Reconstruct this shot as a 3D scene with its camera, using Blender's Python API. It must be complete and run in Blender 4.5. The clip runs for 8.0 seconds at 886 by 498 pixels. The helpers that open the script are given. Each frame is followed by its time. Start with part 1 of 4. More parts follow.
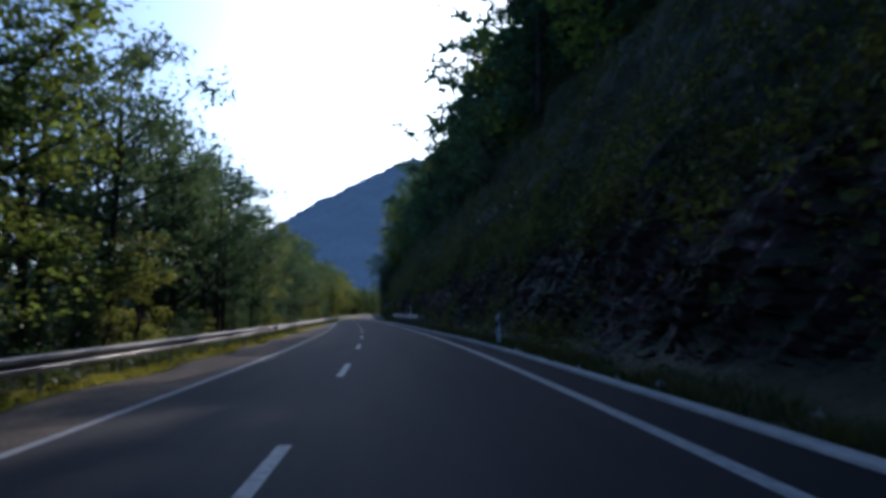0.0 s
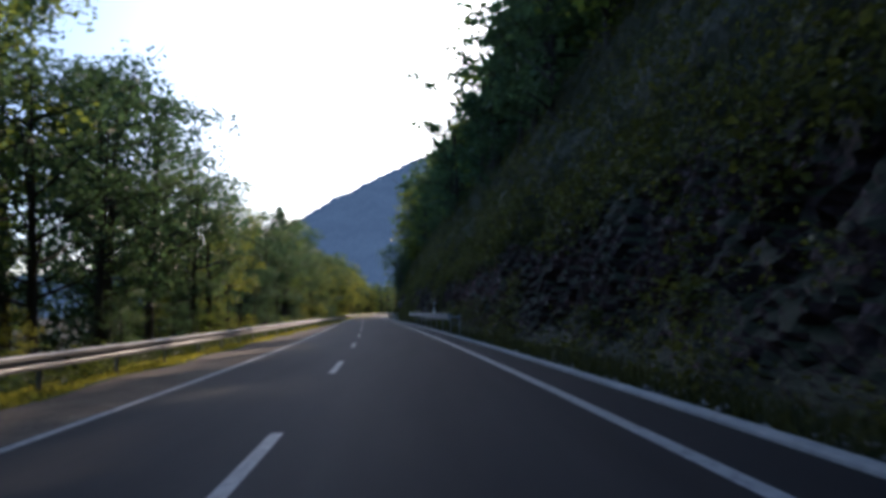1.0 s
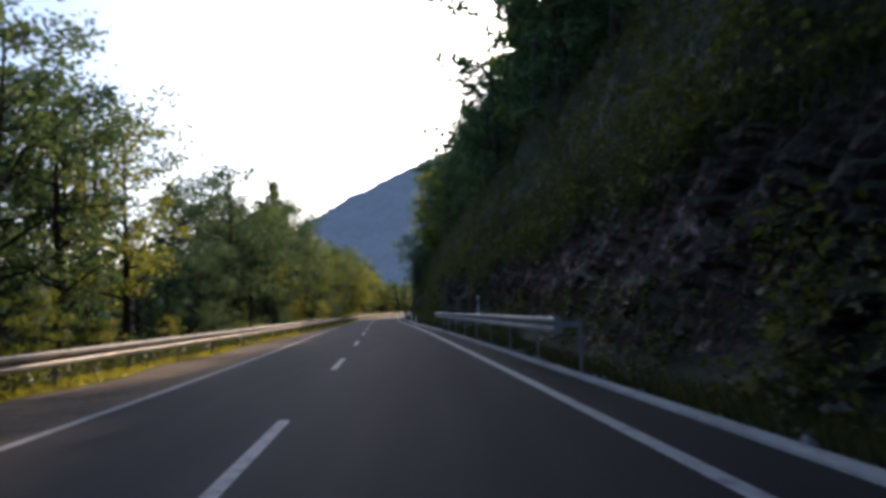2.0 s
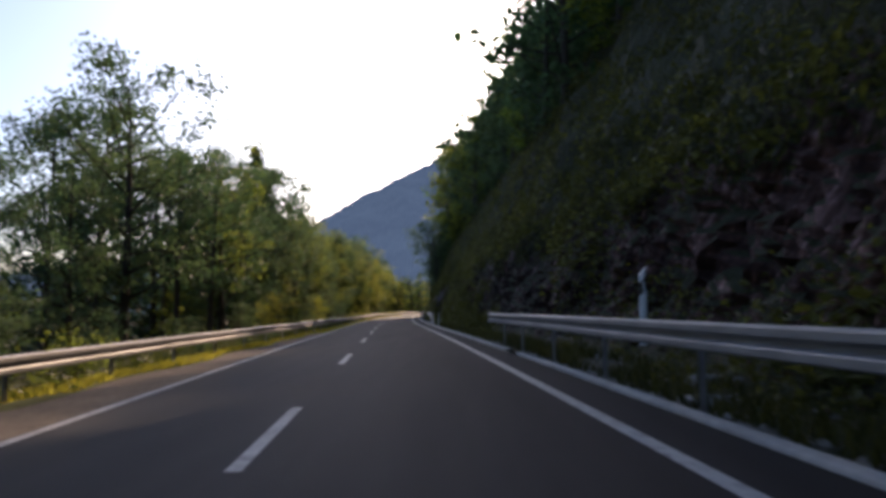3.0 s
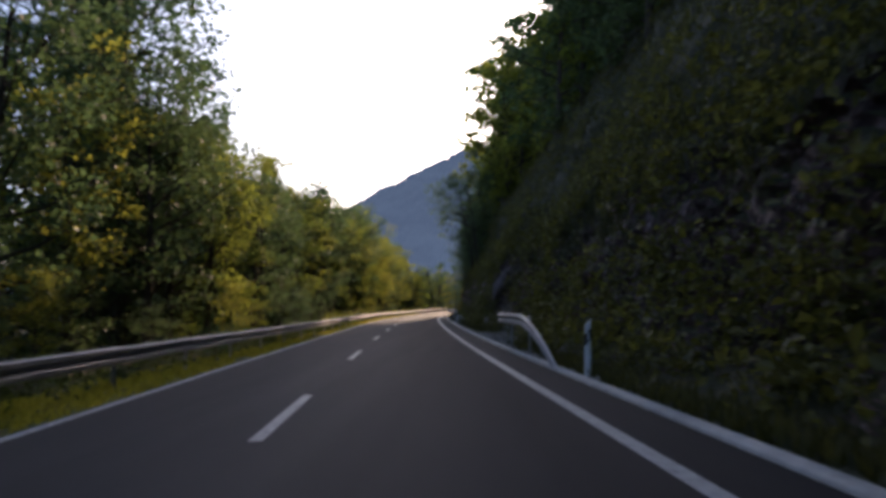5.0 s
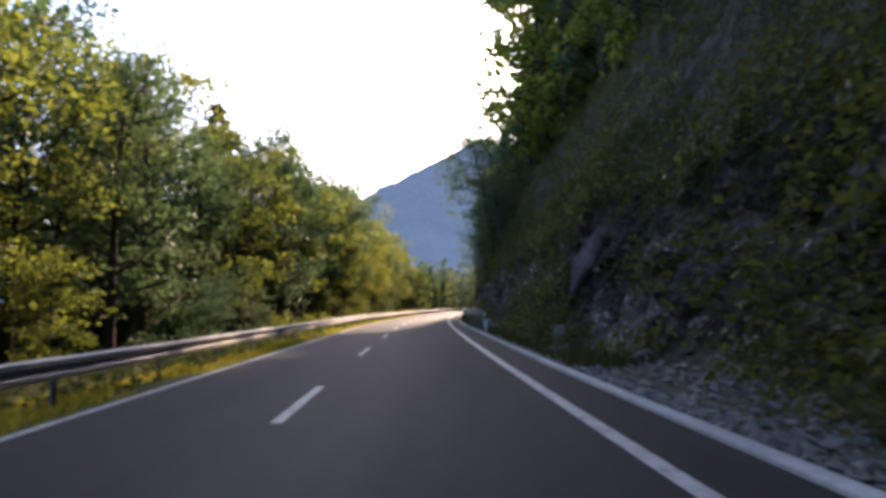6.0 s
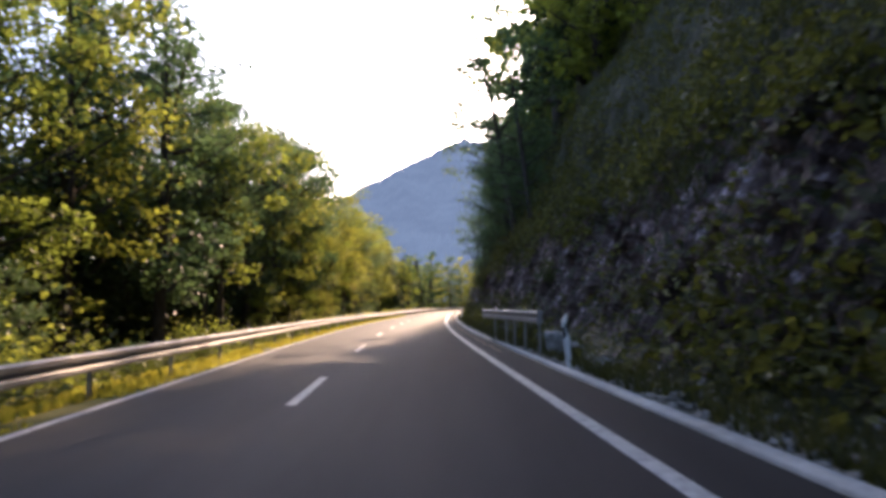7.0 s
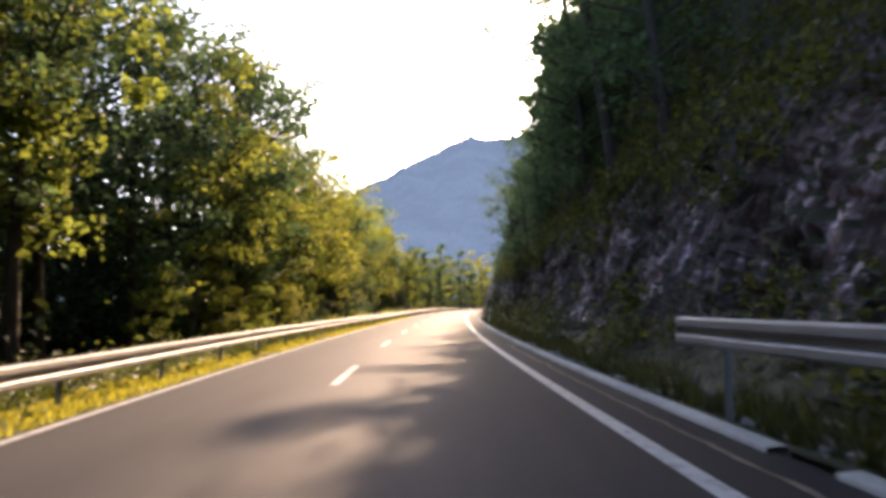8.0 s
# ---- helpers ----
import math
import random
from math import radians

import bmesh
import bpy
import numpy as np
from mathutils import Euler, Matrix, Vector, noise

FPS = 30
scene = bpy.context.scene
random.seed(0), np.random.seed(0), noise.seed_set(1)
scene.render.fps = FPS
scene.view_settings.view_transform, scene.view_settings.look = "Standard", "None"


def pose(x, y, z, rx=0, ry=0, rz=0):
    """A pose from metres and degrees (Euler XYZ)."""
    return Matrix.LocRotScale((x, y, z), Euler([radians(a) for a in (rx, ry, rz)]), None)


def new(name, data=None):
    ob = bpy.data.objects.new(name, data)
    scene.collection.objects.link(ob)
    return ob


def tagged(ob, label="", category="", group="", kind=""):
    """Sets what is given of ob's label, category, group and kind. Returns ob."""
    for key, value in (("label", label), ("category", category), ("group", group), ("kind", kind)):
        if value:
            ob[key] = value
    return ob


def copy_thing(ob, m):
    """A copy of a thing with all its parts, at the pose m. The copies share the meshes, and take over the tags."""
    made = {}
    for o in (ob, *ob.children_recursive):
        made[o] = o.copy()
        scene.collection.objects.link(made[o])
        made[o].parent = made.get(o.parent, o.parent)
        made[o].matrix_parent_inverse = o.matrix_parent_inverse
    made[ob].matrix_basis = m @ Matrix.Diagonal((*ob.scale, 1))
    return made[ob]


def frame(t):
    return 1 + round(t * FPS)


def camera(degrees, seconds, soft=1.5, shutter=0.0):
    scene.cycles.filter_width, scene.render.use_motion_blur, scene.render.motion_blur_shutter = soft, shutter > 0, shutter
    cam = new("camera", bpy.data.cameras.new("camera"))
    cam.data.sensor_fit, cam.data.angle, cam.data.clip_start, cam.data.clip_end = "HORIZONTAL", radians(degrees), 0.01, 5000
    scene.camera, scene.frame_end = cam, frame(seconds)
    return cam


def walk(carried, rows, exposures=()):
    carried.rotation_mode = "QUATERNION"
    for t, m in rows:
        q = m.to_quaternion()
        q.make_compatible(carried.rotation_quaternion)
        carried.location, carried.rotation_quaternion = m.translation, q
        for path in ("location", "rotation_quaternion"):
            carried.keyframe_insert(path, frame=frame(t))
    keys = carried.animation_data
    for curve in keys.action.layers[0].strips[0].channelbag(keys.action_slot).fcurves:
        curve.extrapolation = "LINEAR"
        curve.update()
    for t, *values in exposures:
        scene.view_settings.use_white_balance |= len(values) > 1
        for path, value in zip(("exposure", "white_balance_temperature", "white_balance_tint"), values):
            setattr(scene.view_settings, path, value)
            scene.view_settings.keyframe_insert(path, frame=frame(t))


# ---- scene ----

cam = camera(62.8, 8.0, soft=4.0, shutter=0.12)
walk(cam, [
    (0.0, pose(1.158, -2.725, 1.348, 94.941, 0.589, -3.414)),
    (0.5, pose(1.202, 8.915, 1.346, 94.865, 0.684, -2.650)),
    (1.0, pose(1.018, 20.531, 1.335, 94.766, 0.929, -2.062)),
    (1.5, pose(0.671, 32.121, 1.316, 94.770, 1.016, -1.372)),
    (3.0, pose(-1.164, 66.630, 1.261, 94.721, 0.597, 0.292)),
    (3.5, pose(-1.965, 78.618, 1.264, 94.725, 0.378, 0.819)),
    (4.0, pose(-2.790, 90.278, 1.269, 94.595, 0.105, 1.100)),
    (4.5, pose(-3.558, 101.759, 1.257, 94.503, 0.192, 1.468)),
    (6.0, pose(-5.971, 136.052, 1.155, 94.512, 0.231, 1.607)),
    (6.5, pose(-6.727, 147.311, 1.132, 94.507, 0.155, 1.399)),
    (7.0, pose(-7.373, 158.460, 1.121, 94.445, 0.771, 0.402)),
    (7.5, pose(-8.051, 169.071, 1.115, 94.359, 0.694, 0.616)),
    (8.0, pose(-8.597, 179.944, 1.105, 94.382, 0.717, 0.850)),
], exposures=[
    (0.0, -0.42, 4200, 12), (0.5, -0.18, 4400, 12), (1.0, 0.14, 4750, 13), (1.5, 0.28, 5050, 14), (3.0, 0.25, 5450, 19), (3.5, -0.05, 5600, 20),
    (4.5, -0.04, 5600, 20), (6.0, 1.16, 5500, 21), (6.5, 1.2, 5550, 21), (7.0, 1.42, 5700, 22), (7.5, 1.48, 5900, 22), (8.0, 1.58, 5950, 20)])

# ---- world and sun ----
SUN_AZ, SUN_EL = 9.2, 22.3          # degrees, clockwise from +y, and above the horizon
world = bpy.data.worlds.new("sky")
world.use_nodes = True
scene.world = world
wn = world.node_tree
sky = wn.nodes.new("ShaderNodeTexSky")
sky.sky_type, sky.sun_disc = "NISHITA", False
sky.sun_elevation, sky.sun_rotation = radians(SUN_EL), radians(SUN_AZ)
sky.dust_density, sky.air_density = 2.4, 1.0
wn.links.new(sky.outputs["Color"], wn.nodes["Background"].inputs["Color"])
wn.nodes["Background"].inputs["Strength"].default_value = 0.15

sun = new("sun", bpy.data.lights.new("sun", "SUN"))
sun.data.energy, sun.data.angle, sun.data.color = 5.0, radians(0.6), (1.0, 0.67, 0.37)
_el, _az = radians(SUN_EL), radians(SUN_AZ)
TO_SUN = Vector((math.cos(_el) * math.sin(_az), math.cos(_el) * math.cos(_az), math.sin(_el)))
sun.matrix_world = TO_SUN.to_track_quat("Z", "Y").to_matrix().to_4x4()


# ---- materials ----
def mat(name, rough=0.8, metal=0.0, spec=0.3):
    m = bpy.data.materials.new(name)
    m.use_nodes = True
    b = m.node_tree.nodes["Principled BSDF"]
    b.inputs["Roughness"].default_value = rough
    b.inputs["Metallic"].default_value = metal
    b.inputs["Specular IOR Level"].default_value = spec
    return m, m.node_tree, b


def noise_node(nt, scale, detail=4.0, rough=0.55, vec=None, stretch=None):
    n = nt.nodes.new("ShaderNodeTexNoise")
    n.inputs["Scale"].default_value = scale
    n.inputs["Detail"].default_value = detail
    n.inputs["Roughness"].default_value = rough
    if vec is None:
        vec = nt.nodes.new("ShaderNodeTexCoord").outputs["Object"]
    if stretch:
        mp = nt.nodes.new("ShaderNodeMapping")
        mp.inputs["Scale"].default_value = stretch
        nt.links.new(vec, mp.inputs["Vector"])
        vec = mp.outputs["Vector"]
    nt.links.new(vec, n.inputs["Vector"])
    return n.outputs["Fac"]


def ramp(nt, fac, stops):
    r = nt.nodes.new("ShaderNodeValToRGB")
    e = r.color_ramp.elements
    while len(e) < len(stops):
        e.new(0.5)
    for el, (p, c) in zip(e, stops):
        el.position, el.color = p, (*c, 1.0) if len(c) == 3 else c
    nt.links.new(fac, r.inputs["Fac"])
    return r.outputs["Color"]


def mix(nt, a, b, fac, mode="MIX"):
    n = nt.nodes.new("ShaderNodeMix")
    n.data_type, n.blend_type = "RGBA", mode
    for sock, v in ((n.inputs[0], fac), (n.inputs[6], a), (n.inputs[7], b)):
        if isinstance(v, bpy.types.NodeSocket):
            nt.links.new(v, sock)
        elif isinstance(v, (int, float)):
            sock.default_value = v
        else:
            sock.default_value = (*v, 1.0)
    return n.outputs[2]


def bump(nt, b, height, strength, dist):
    n = nt.nodes.new("ShaderNodeBump")
    n.inputs["Strength"].default_value, n.inputs["Distance"].default_value = strength, dist
    nt.links.new(height, n.inputs["Height"])
    nt.links.new(n.outputs["Normal"], b.inputs["Normal"])


def world_pos(nt):
    return nt.nodes.new("ShaderNodeNewGeometry").outputs["Position"]


def asphalt_material(name, lo, hi, rough, gloss=0.35):
    m, nt, b = mat(name, rough, spec=gloss)
    p = world_pos(nt)
    big = noise_node(nt, 0.9, 4, 0.6, p, (1.0, 0.06, 1.0))
    fine = noise_node(nt, 90, 3, 0.7, p)
    c = mix(nt, ramp(nt, big, [(0.3, lo), (0.7, hi)]), ramp(nt, fine, [(0.3, (0.4, 0.4, 0.4)), (0.75, (1.3, 1.3, 1.3))]), 0.55, "MULTIPLY")
    nt.links.new(c, b.inputs["Base Color"])
    bump(nt, b, fine, 0.35, 0.01)
    return m


def paint_material(name):
    m, nt, b = mat(name, 0.65)
    p = world_pos(nt)
    wear = noise_node(nt, 7, 6, 0.7, p)
    c = ramp(nt, wear, [(0.32, (0.13, 0.13, 0.13)), (0.47, (0.33, 0.33, 0.325)), (0.75, (0.50, 0.50, 0.49))])
    nt.links.new(c, b.inputs["Base Color"])
    bump(nt, b, noise_node(nt, 80, 2, 0.6, p), 0.2, 0.006)
    return m


def steel_material():
    m, nt, b = mat("galvanised_steel", 0.55, 0.5)
    p = world_pos(nt)
    n = noise_node(nt, 3.0, 5, 0.65, p, (1, 0.3, 1))
    nt.links.new(ramp(nt, n, [(0.3, (0.24, 0.235, 0.23)), (0.7, (0.37, 0.36, 0.35))]), b.inputs["Base Color"])
    bump(nt, b, noise_node(nt, 40, 3, 0.6, p), 0.08, 0.01)
    return m


def rock_material():
    m, nt, b = mat("limestone", 0.75, spec=0.25)
    p = world_pos(nt)
    big = noise_node(nt, 0.35, 5, 0.6, p)
    # the beds dip along the road
    turn = nt.nodes.new("ShaderNodeMapping")
    turn.inputs["Rotation"].default_value = (radians(48), 0, 0)
    nt.links.new(p, turn.inputs["Vector"])
    beds = turn.outputs["Vector"]
    mid = noise_node(nt, 2.0, 8, 0.68, beds, (1.0, 0.32, 2.0))
    thin = noise_node(nt, 6.0, 6, 0.7, beds, (1.0, 0.28, 2.0))
    fine = noise_node(nt, 14, 5, 0.7, p)
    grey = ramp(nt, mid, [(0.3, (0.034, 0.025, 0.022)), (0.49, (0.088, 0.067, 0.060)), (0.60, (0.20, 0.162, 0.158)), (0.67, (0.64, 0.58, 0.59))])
    # palest stops paint the light caught by thin ledges into the rock colour
    lit_streak = ramp(nt, thin, [(0.32, (0.45, 0.45, 0.45)), (0.54, (1.0, 1.0, 1.0)), (0.60, (1.5, 1.46, 1.46)), (0.67, (4.2, 4.1, 4.1))])
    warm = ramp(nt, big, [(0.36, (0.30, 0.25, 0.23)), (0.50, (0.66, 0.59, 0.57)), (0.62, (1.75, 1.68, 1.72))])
    c = mix(nt, mix(nt, grey, lit_streak, 0.8, "MULTIPLY"), warm, 0.85, "MULTIPLY")
    # the face is darker and browner at first, paler and greyer further along the road
    where = nt.nodes.new("ShaderNodeSeparateXYZ")
    nt.links.new(p, where.inputs["Vector"])
    along = nt.nodes.new("ShaderNodeMath")
    along.operation = "MULTIPLY_ADD"
    nt.links.new(noise_node(nt, 0.12, 4, 0.6, p), along.inputs[0])
    along.inputs[1].default_value = 60.0
    nt.links.new(where.outputs["Y"], along.inputs[2])
    share = nt.nodes.new("ShaderNodeMath")
    share.operation = "MULTIPLY"
    share.inputs[1].default_value = 0.004
    nt.links.new(along.outputs["Value"], share.inputs[0])
    tone_along = ramp(nt, share.outputs["Value"], [(0.32, (0.62, 0.48, 0.42)), (0.42, (1.45, 1.06, 0.93)), (0.50, (0.70, 0.54, 0.47)), (0.66, (0.85, 0.78, 0.75)), (0.80, (1.5, 1.45, 1.45))])
    c = mix(nt, c, tone_along, 1.0, "MULTIPLY")
    # paler patches paint lit faces and ledges into the rock colour
    rough_edge = noise_node(nt, 1.1, 6, 0.7, beds, (1.0, 0.45, 1.4))
    for at, size, gain in (((-3.6, 189.4, 2.7), 2.6, 2.6), ((-4.4, 205.5, 1.3), 2.2, 4.2), ((-4.1, 197.2, 1.8), 1.3, 3.2), ((-3.9, 201.0, 3.0), 1.2, 2.6), ((-2.9, 177.0, 4.5), 2.0, 1.9)):
        far = nt.nodes.new("ShaderNodeVectorMath")
        far.operation = "DISTANCE"
        nt.links.new(p, far.inputs[0])
        far.inputs[1].default_value = at
        edge = nt.nodes.new("ShaderNodeMath")
        edge.operation = "MULTIPLY_ADD"
        nt.links.new(far.outputs["Value"], edge.inputs[0])
        edge.inputs[1].default_value = -0.55 / size
        nt.links.new(rough_edge, edge.inputs[2])
        c = mix(nt, c, ramp(nt, edge.outputs["Value"], [(0.14, (1, 1, 1)), (0.34, (gain, gain * 0.97, gain * 0.98))]), 1.0, "MULTIPLY")
    # moss and grass where the face leans back and on stains of their own
    geo = nt.nodes.new("ShaderNodeNewGeometry")
    sep = nt.nodes.new("ShaderNodeSeparateXYZ")
    nt.links.new(geo.outputs["Normal"], sep.inputs["Vector"])
    up = nt.nodes.new("ShaderNodeMath")
    up.operation = "MULTIPLY_ADD"
    nt.links.new(noise_node(nt, 0.8, 6, 0.7, p), up.inputs[0])
    up.inputs[1].default_value = 1.2
    nt.links.new(sep.outputs["Z"], up.inputs[2])
    up2 = nt.nodes.new("ShaderNodeMath")
    up2.operation = "MULTIPLY"
    up2.inputs[1].default_value = 0.82
    nt.links.new(up.outputs["Value"], up2.inputs[0])
    moss = ramp(nt, up2.outputs["Value"], [(0.80, (0, 0, 0)), (0.93, (1, 1, 1))])
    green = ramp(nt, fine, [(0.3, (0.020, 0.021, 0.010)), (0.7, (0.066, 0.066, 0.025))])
    # above the cut the slope is overgrown
    sp = nt.nodes.new("ShaderNodeSeparateXYZ")
    nt.links.new(p, sp.inputs["Vector"])
    over = nt.nodes.new("ShaderNodeMath")
    over.operation = "MULTIPLY_ADD"
    nt.links.new(noise_node(nt, 0.25, 5, 0.65, p), over.inputs[0])
    over.inputs[1].default_value = 9.0
    nt.links.new(sp.outputs["Z"], over.inputs[2])
    scaled = nt.nodes.new("ShaderNodeMath")
    scaled.operation = "MULTIPLY"
    scaled.inputs[1].default_value = 0.08
    nt.links.new(over.outputs["Value"], scaled.inputs[0])
    grown = ramp(nt, scaled.outputs["Value"], [(0.66, (0, 0, 0)), (0.82, (0.92, 0.92, 0.92))])
    c = mix(nt, c, green, moss)
    nt.links.new(mix(nt, c, green, grown), b.inputs["Base Color"])
    bump(nt, b, mix(nt, mix(nt, mid, thin, 0.45), fine, 0.2), 1.0, 0.16)
    return m


def soil_material(name, stops, scale=6.0, rough=0.95, bumpy=0.05):
    m, nt, b = mat(name, rough, spec=0.15)
    p = world_pos(nt)
    n = noise_node(nt, scale, 8, 0.7, p)
    big = noise_node(nt, scale * 0.08, 3, 0.6, p)
    c = mix(nt, ramp(nt, n, stops), ramp(nt, big, [(0.3, (0.65, 0.65, 0.62)), (0.7, (1.15, 1.12, 1.05))]), 0.8, "MULTIPLY")
    nt.links.new(c, b.inputs["Base Color"])
    bump(nt, b, n, 0.8, bumpy)
    return m


def leaf_material(name, dark, light, through_col, share):
    m = bpy.data.materials.new(name)
    m.use_nodes = True
    nt = m.node_tree
    b = nt.nodes["Principled BSDF"]
    b.inputs["Roughness"].default_value = 0.55
    b.inputs["Specular IOR Level"].default_value = 0.25
    geo = nt.nodes.new("ShaderNodeNewGeometry")
    info = nt.nodes.new("ShaderNodeObjectInfo")
    col = ramp(nt, geo.outputs["Random Per Island"], [(0.0, dark), (1.0, light)])
    tree = ramp(nt, info.outputs["Random"], [(0.0, (0.75, 0.85, 0.8)), (1.0, (1.25, 1.12, 0.95))])
    nt.links.new(mix(nt, col, tree, 1.0, "MULTIPLY"), b.inputs["Base Color"])
    tr = nt.nodes.new("ShaderNodeBsdfTranslucent")
    tcol = ramp(nt, geo.outputs["Random Per Island"], [(0.0, tuple(c * 0.55 for c in through_col)), (1.0, through_col)])
    nt.links.new(mix(nt, tcol, tree, 1.0, "MULTIPLY"), tr.inputs["Color"])
    ms = nt.nodes.new("ShaderNodeMixShader")
    ms.inputs["Fac"].default_value = share
    nt.links.new(b.outputs["BSDF"], ms.inputs[1])
    nt.links.new(tr.outputs["BSDF"], ms.inputs[2])
    nt.links.new(ms.outputs["Shader"], nt.nodes["Material Output"].inputs["Surface"])
    return m


def bark_material():
    m, nt, b = mat("bark", 0.95, spec=0.1)
    p = nt.nodes.new("ShaderNodeTexCoord").outputs["Object"]
    n = noise_node(nt, 9, 6, 0.7, p, (1, 1, 0.2))
    nt.links.new(ramp(nt, n, [(0.3, (0.028, 0.023, 0.019)), (0.7, (0.095, 0.082, 0.068))]), b.inputs["Base Color"])
    bump(nt, b, n, 0.8, 0.03)
    return m


def plain_material(name, col, rough=0.5, var=0.12, scale=12):
    m, nt, b = mat(name, rough)
    n = noise_node(nt, scale, 5, 0.65)
    lo, hi = tuple(c * (1 - 2 * var) for c in col), tuple(min(1, c * (1 + var)) for c in col)
    nt.links.new(ramp(nt, n, [(0.3, lo), (0.65, hi)]), b.inputs["Base Color"])
    return m


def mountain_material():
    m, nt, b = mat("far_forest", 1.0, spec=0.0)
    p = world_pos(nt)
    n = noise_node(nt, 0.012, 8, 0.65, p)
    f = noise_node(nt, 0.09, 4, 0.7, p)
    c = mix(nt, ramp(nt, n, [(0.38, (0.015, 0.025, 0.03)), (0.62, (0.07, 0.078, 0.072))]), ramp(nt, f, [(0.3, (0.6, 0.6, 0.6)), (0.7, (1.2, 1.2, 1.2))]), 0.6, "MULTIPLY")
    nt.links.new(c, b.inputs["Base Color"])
    # emission puts in the light scattered by the air between, on the far backdrop
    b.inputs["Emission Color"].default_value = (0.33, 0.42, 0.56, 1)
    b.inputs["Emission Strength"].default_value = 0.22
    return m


ASPHALT = asphalt_material("worn_asphalt", (0.026, 0.0265, 0.0305), (0.045, 0.0445, 0.047), 0.83, 0.20)
ASPHALT_NEW = asphalt_material("dark_asphalt", (0.013, 0.013, 0.015), (0.024, 0.0235, 0.0245), 0.85, 0.15)
PAINT = paint_material("road_paint")
STEEL = steel_material()
ROCK = rock_material()
GRAVEL = soil_material("gravel", [(0.3, (0.09, 0.072, 0.054)), (0.55, (0.19, 0.155, 0.12)), (0.75, (0.30, 0.25, 0.20))], 14, bumpy=0.04)
TURF = soil_material("turf", [(0.3, (0.05, 0.055, 0.015)), (0.7, (0.13, 0.14, 0.035))], 9)
FOREST_FLOOR = soil_material("forest_floor", [(0.3, (0.03, 0.028, 0.018)), (0.7, (0.085, 0.075, 0.045))], 3, bumpy=0.08)
CONCRETE = soil_material("kerb_stone", [(0.3, (0.34, 0.33, 0.32)), (0.7, (0.52, 0.51, 0.49))], 5, 0.85, 0.01)
BOULDER = soil_material("pale_limestone", [(0.34, (0.13, 0.122, 0.115)), (0.5, (0.30, 0.29, 0.275)), (0.7, (0.52, 0.50, 0.48))], 4, 0.85, 0.04)
WEATHERED = soil_material("weathered_limestone", [(0.3, (0.085, 0.068, 0.065)), (0.7, (0.23, 0.19, 0.185))], 3, 0.9, 0.06)
STONES = soil_material("broken_stone", [(0.3, (0.15, 0.13, 0.11)), (0.7, (0.40, 0.36, 0.32))], 5, 0.9, 0.03)
BARK = bark_material()
LEAF = leaf_material("broad_leaves", (0.040, 0.064, 0.030), (0.098, 0.145, 0.074), (0.19, 0.31, 0.125), 0.36)
# yellow-green of turning leaves, and of sunlight put into the leaf colour
LEAF_YELLOW = leaf_material("yellowing_leaves", (0.040, 0.062, 0.018), (0.12, 0.145, 0.032), (0.46, 0.53, 0.075), 0.48)
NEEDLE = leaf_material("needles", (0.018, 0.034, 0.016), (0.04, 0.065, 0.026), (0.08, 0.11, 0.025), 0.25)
DULL_GRASS = leaf_material("dull_grass", (0.026, 0.030, 0.012), (0.075, 0.078, 0.028), (0.14, 0.15, 0.03), 0.3)
GRASS = leaf_material("grass_blades", (0.055, 0.085, 0.018), (0.14, 0.17, 0.035), (0.50, 0.50, 0.05), 0.5)
SHRUB = leaf_material("shrub_leaves", (0.034, 0.040, 0.015), (0.112, 0.115, 0.036), (0.20, 0.22, 0.035), 0.35)
WHITE_PLASTIC = plain_material("white_plastic", (0.74, 0.74, 0.72), 0.45, 0.06, 6)
BLACK_PLASTIC = plain_material("black_plastic", (0.02, 0.02, 0.02), 0.5)
REFLECTOR = plain_material("reflector", (0.55, 0.55, 0.53), 0.2)
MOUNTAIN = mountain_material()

# ---- the road's line: bends (per km), grades (per cent) along the way ----
S = np.arange(-80.0, 561.0, 1.0)
BEND = np.interp(S, [-20, 20, 50, 80, 110, 140, 170, 200, 225, 250, 275, 300, 340, 390, 450],
                 [1.982, 1.143, 0.743, 0.219, 0.181, -0.732, -0.257, -1.41, -0.7, -0.256, -0.635, -1.626, -2.649, -6.0, -9.0]) / 1000
GRADE = np.interp(S, [-20, 40, 80, 120, 160, 200, 240, 280, 340], [0.127, -0.254, 0.093, -0.388, -0.044, -0.163, -0.16, 0.153, 0.121]) / 100


def running(v):
    r = np.concatenate([[0.0], np.cumsum((v[1:] + v[:-1]) / 2)])
    return r - r[80]


TH = running(BEND)
CX, CY, CZ = running(-np.sin(TH)), running(np.cos(TH)), running(GRADE)


def place(s, a, z=0.0):
    """World points at s metres along the road, a to the right of its centre line, z above it."""
    s, a, z = np.broadcast_arrays(np.asarray(s, float), np.asarray(a, float), np.asarray(z, float))
    th = np.interp(s, S, TH)
    return np.stack([np.interp(s, S, CX) + a * np.cos(th), np.interp(s, S, CY) + a * np.sin(th), np.interp(s, S, CZ) + z], -1)


def heading(s):
    return math.degrees(float(np.interp(s, S, TH)))


def spot(s, a, z=0.0, turn=0.0, scale=1.0, tip=(0, 0)):
    x, y, zz = place(s, a, z)
    return pose(x, y, zz, tip[0], tip[1], heading(s) + turn) @ Matrix.Scale(scale, 4)


def left_line(s):
    return -np.interp(s, [20, 95, 115, 165, 185], [2.665, 2.70, 2.645, 2.66, 2.745])


def right_line(s):
    return np.interp(s, [20, 100, 165, 185], [4.01, 3.84, 3.67, 3.69])


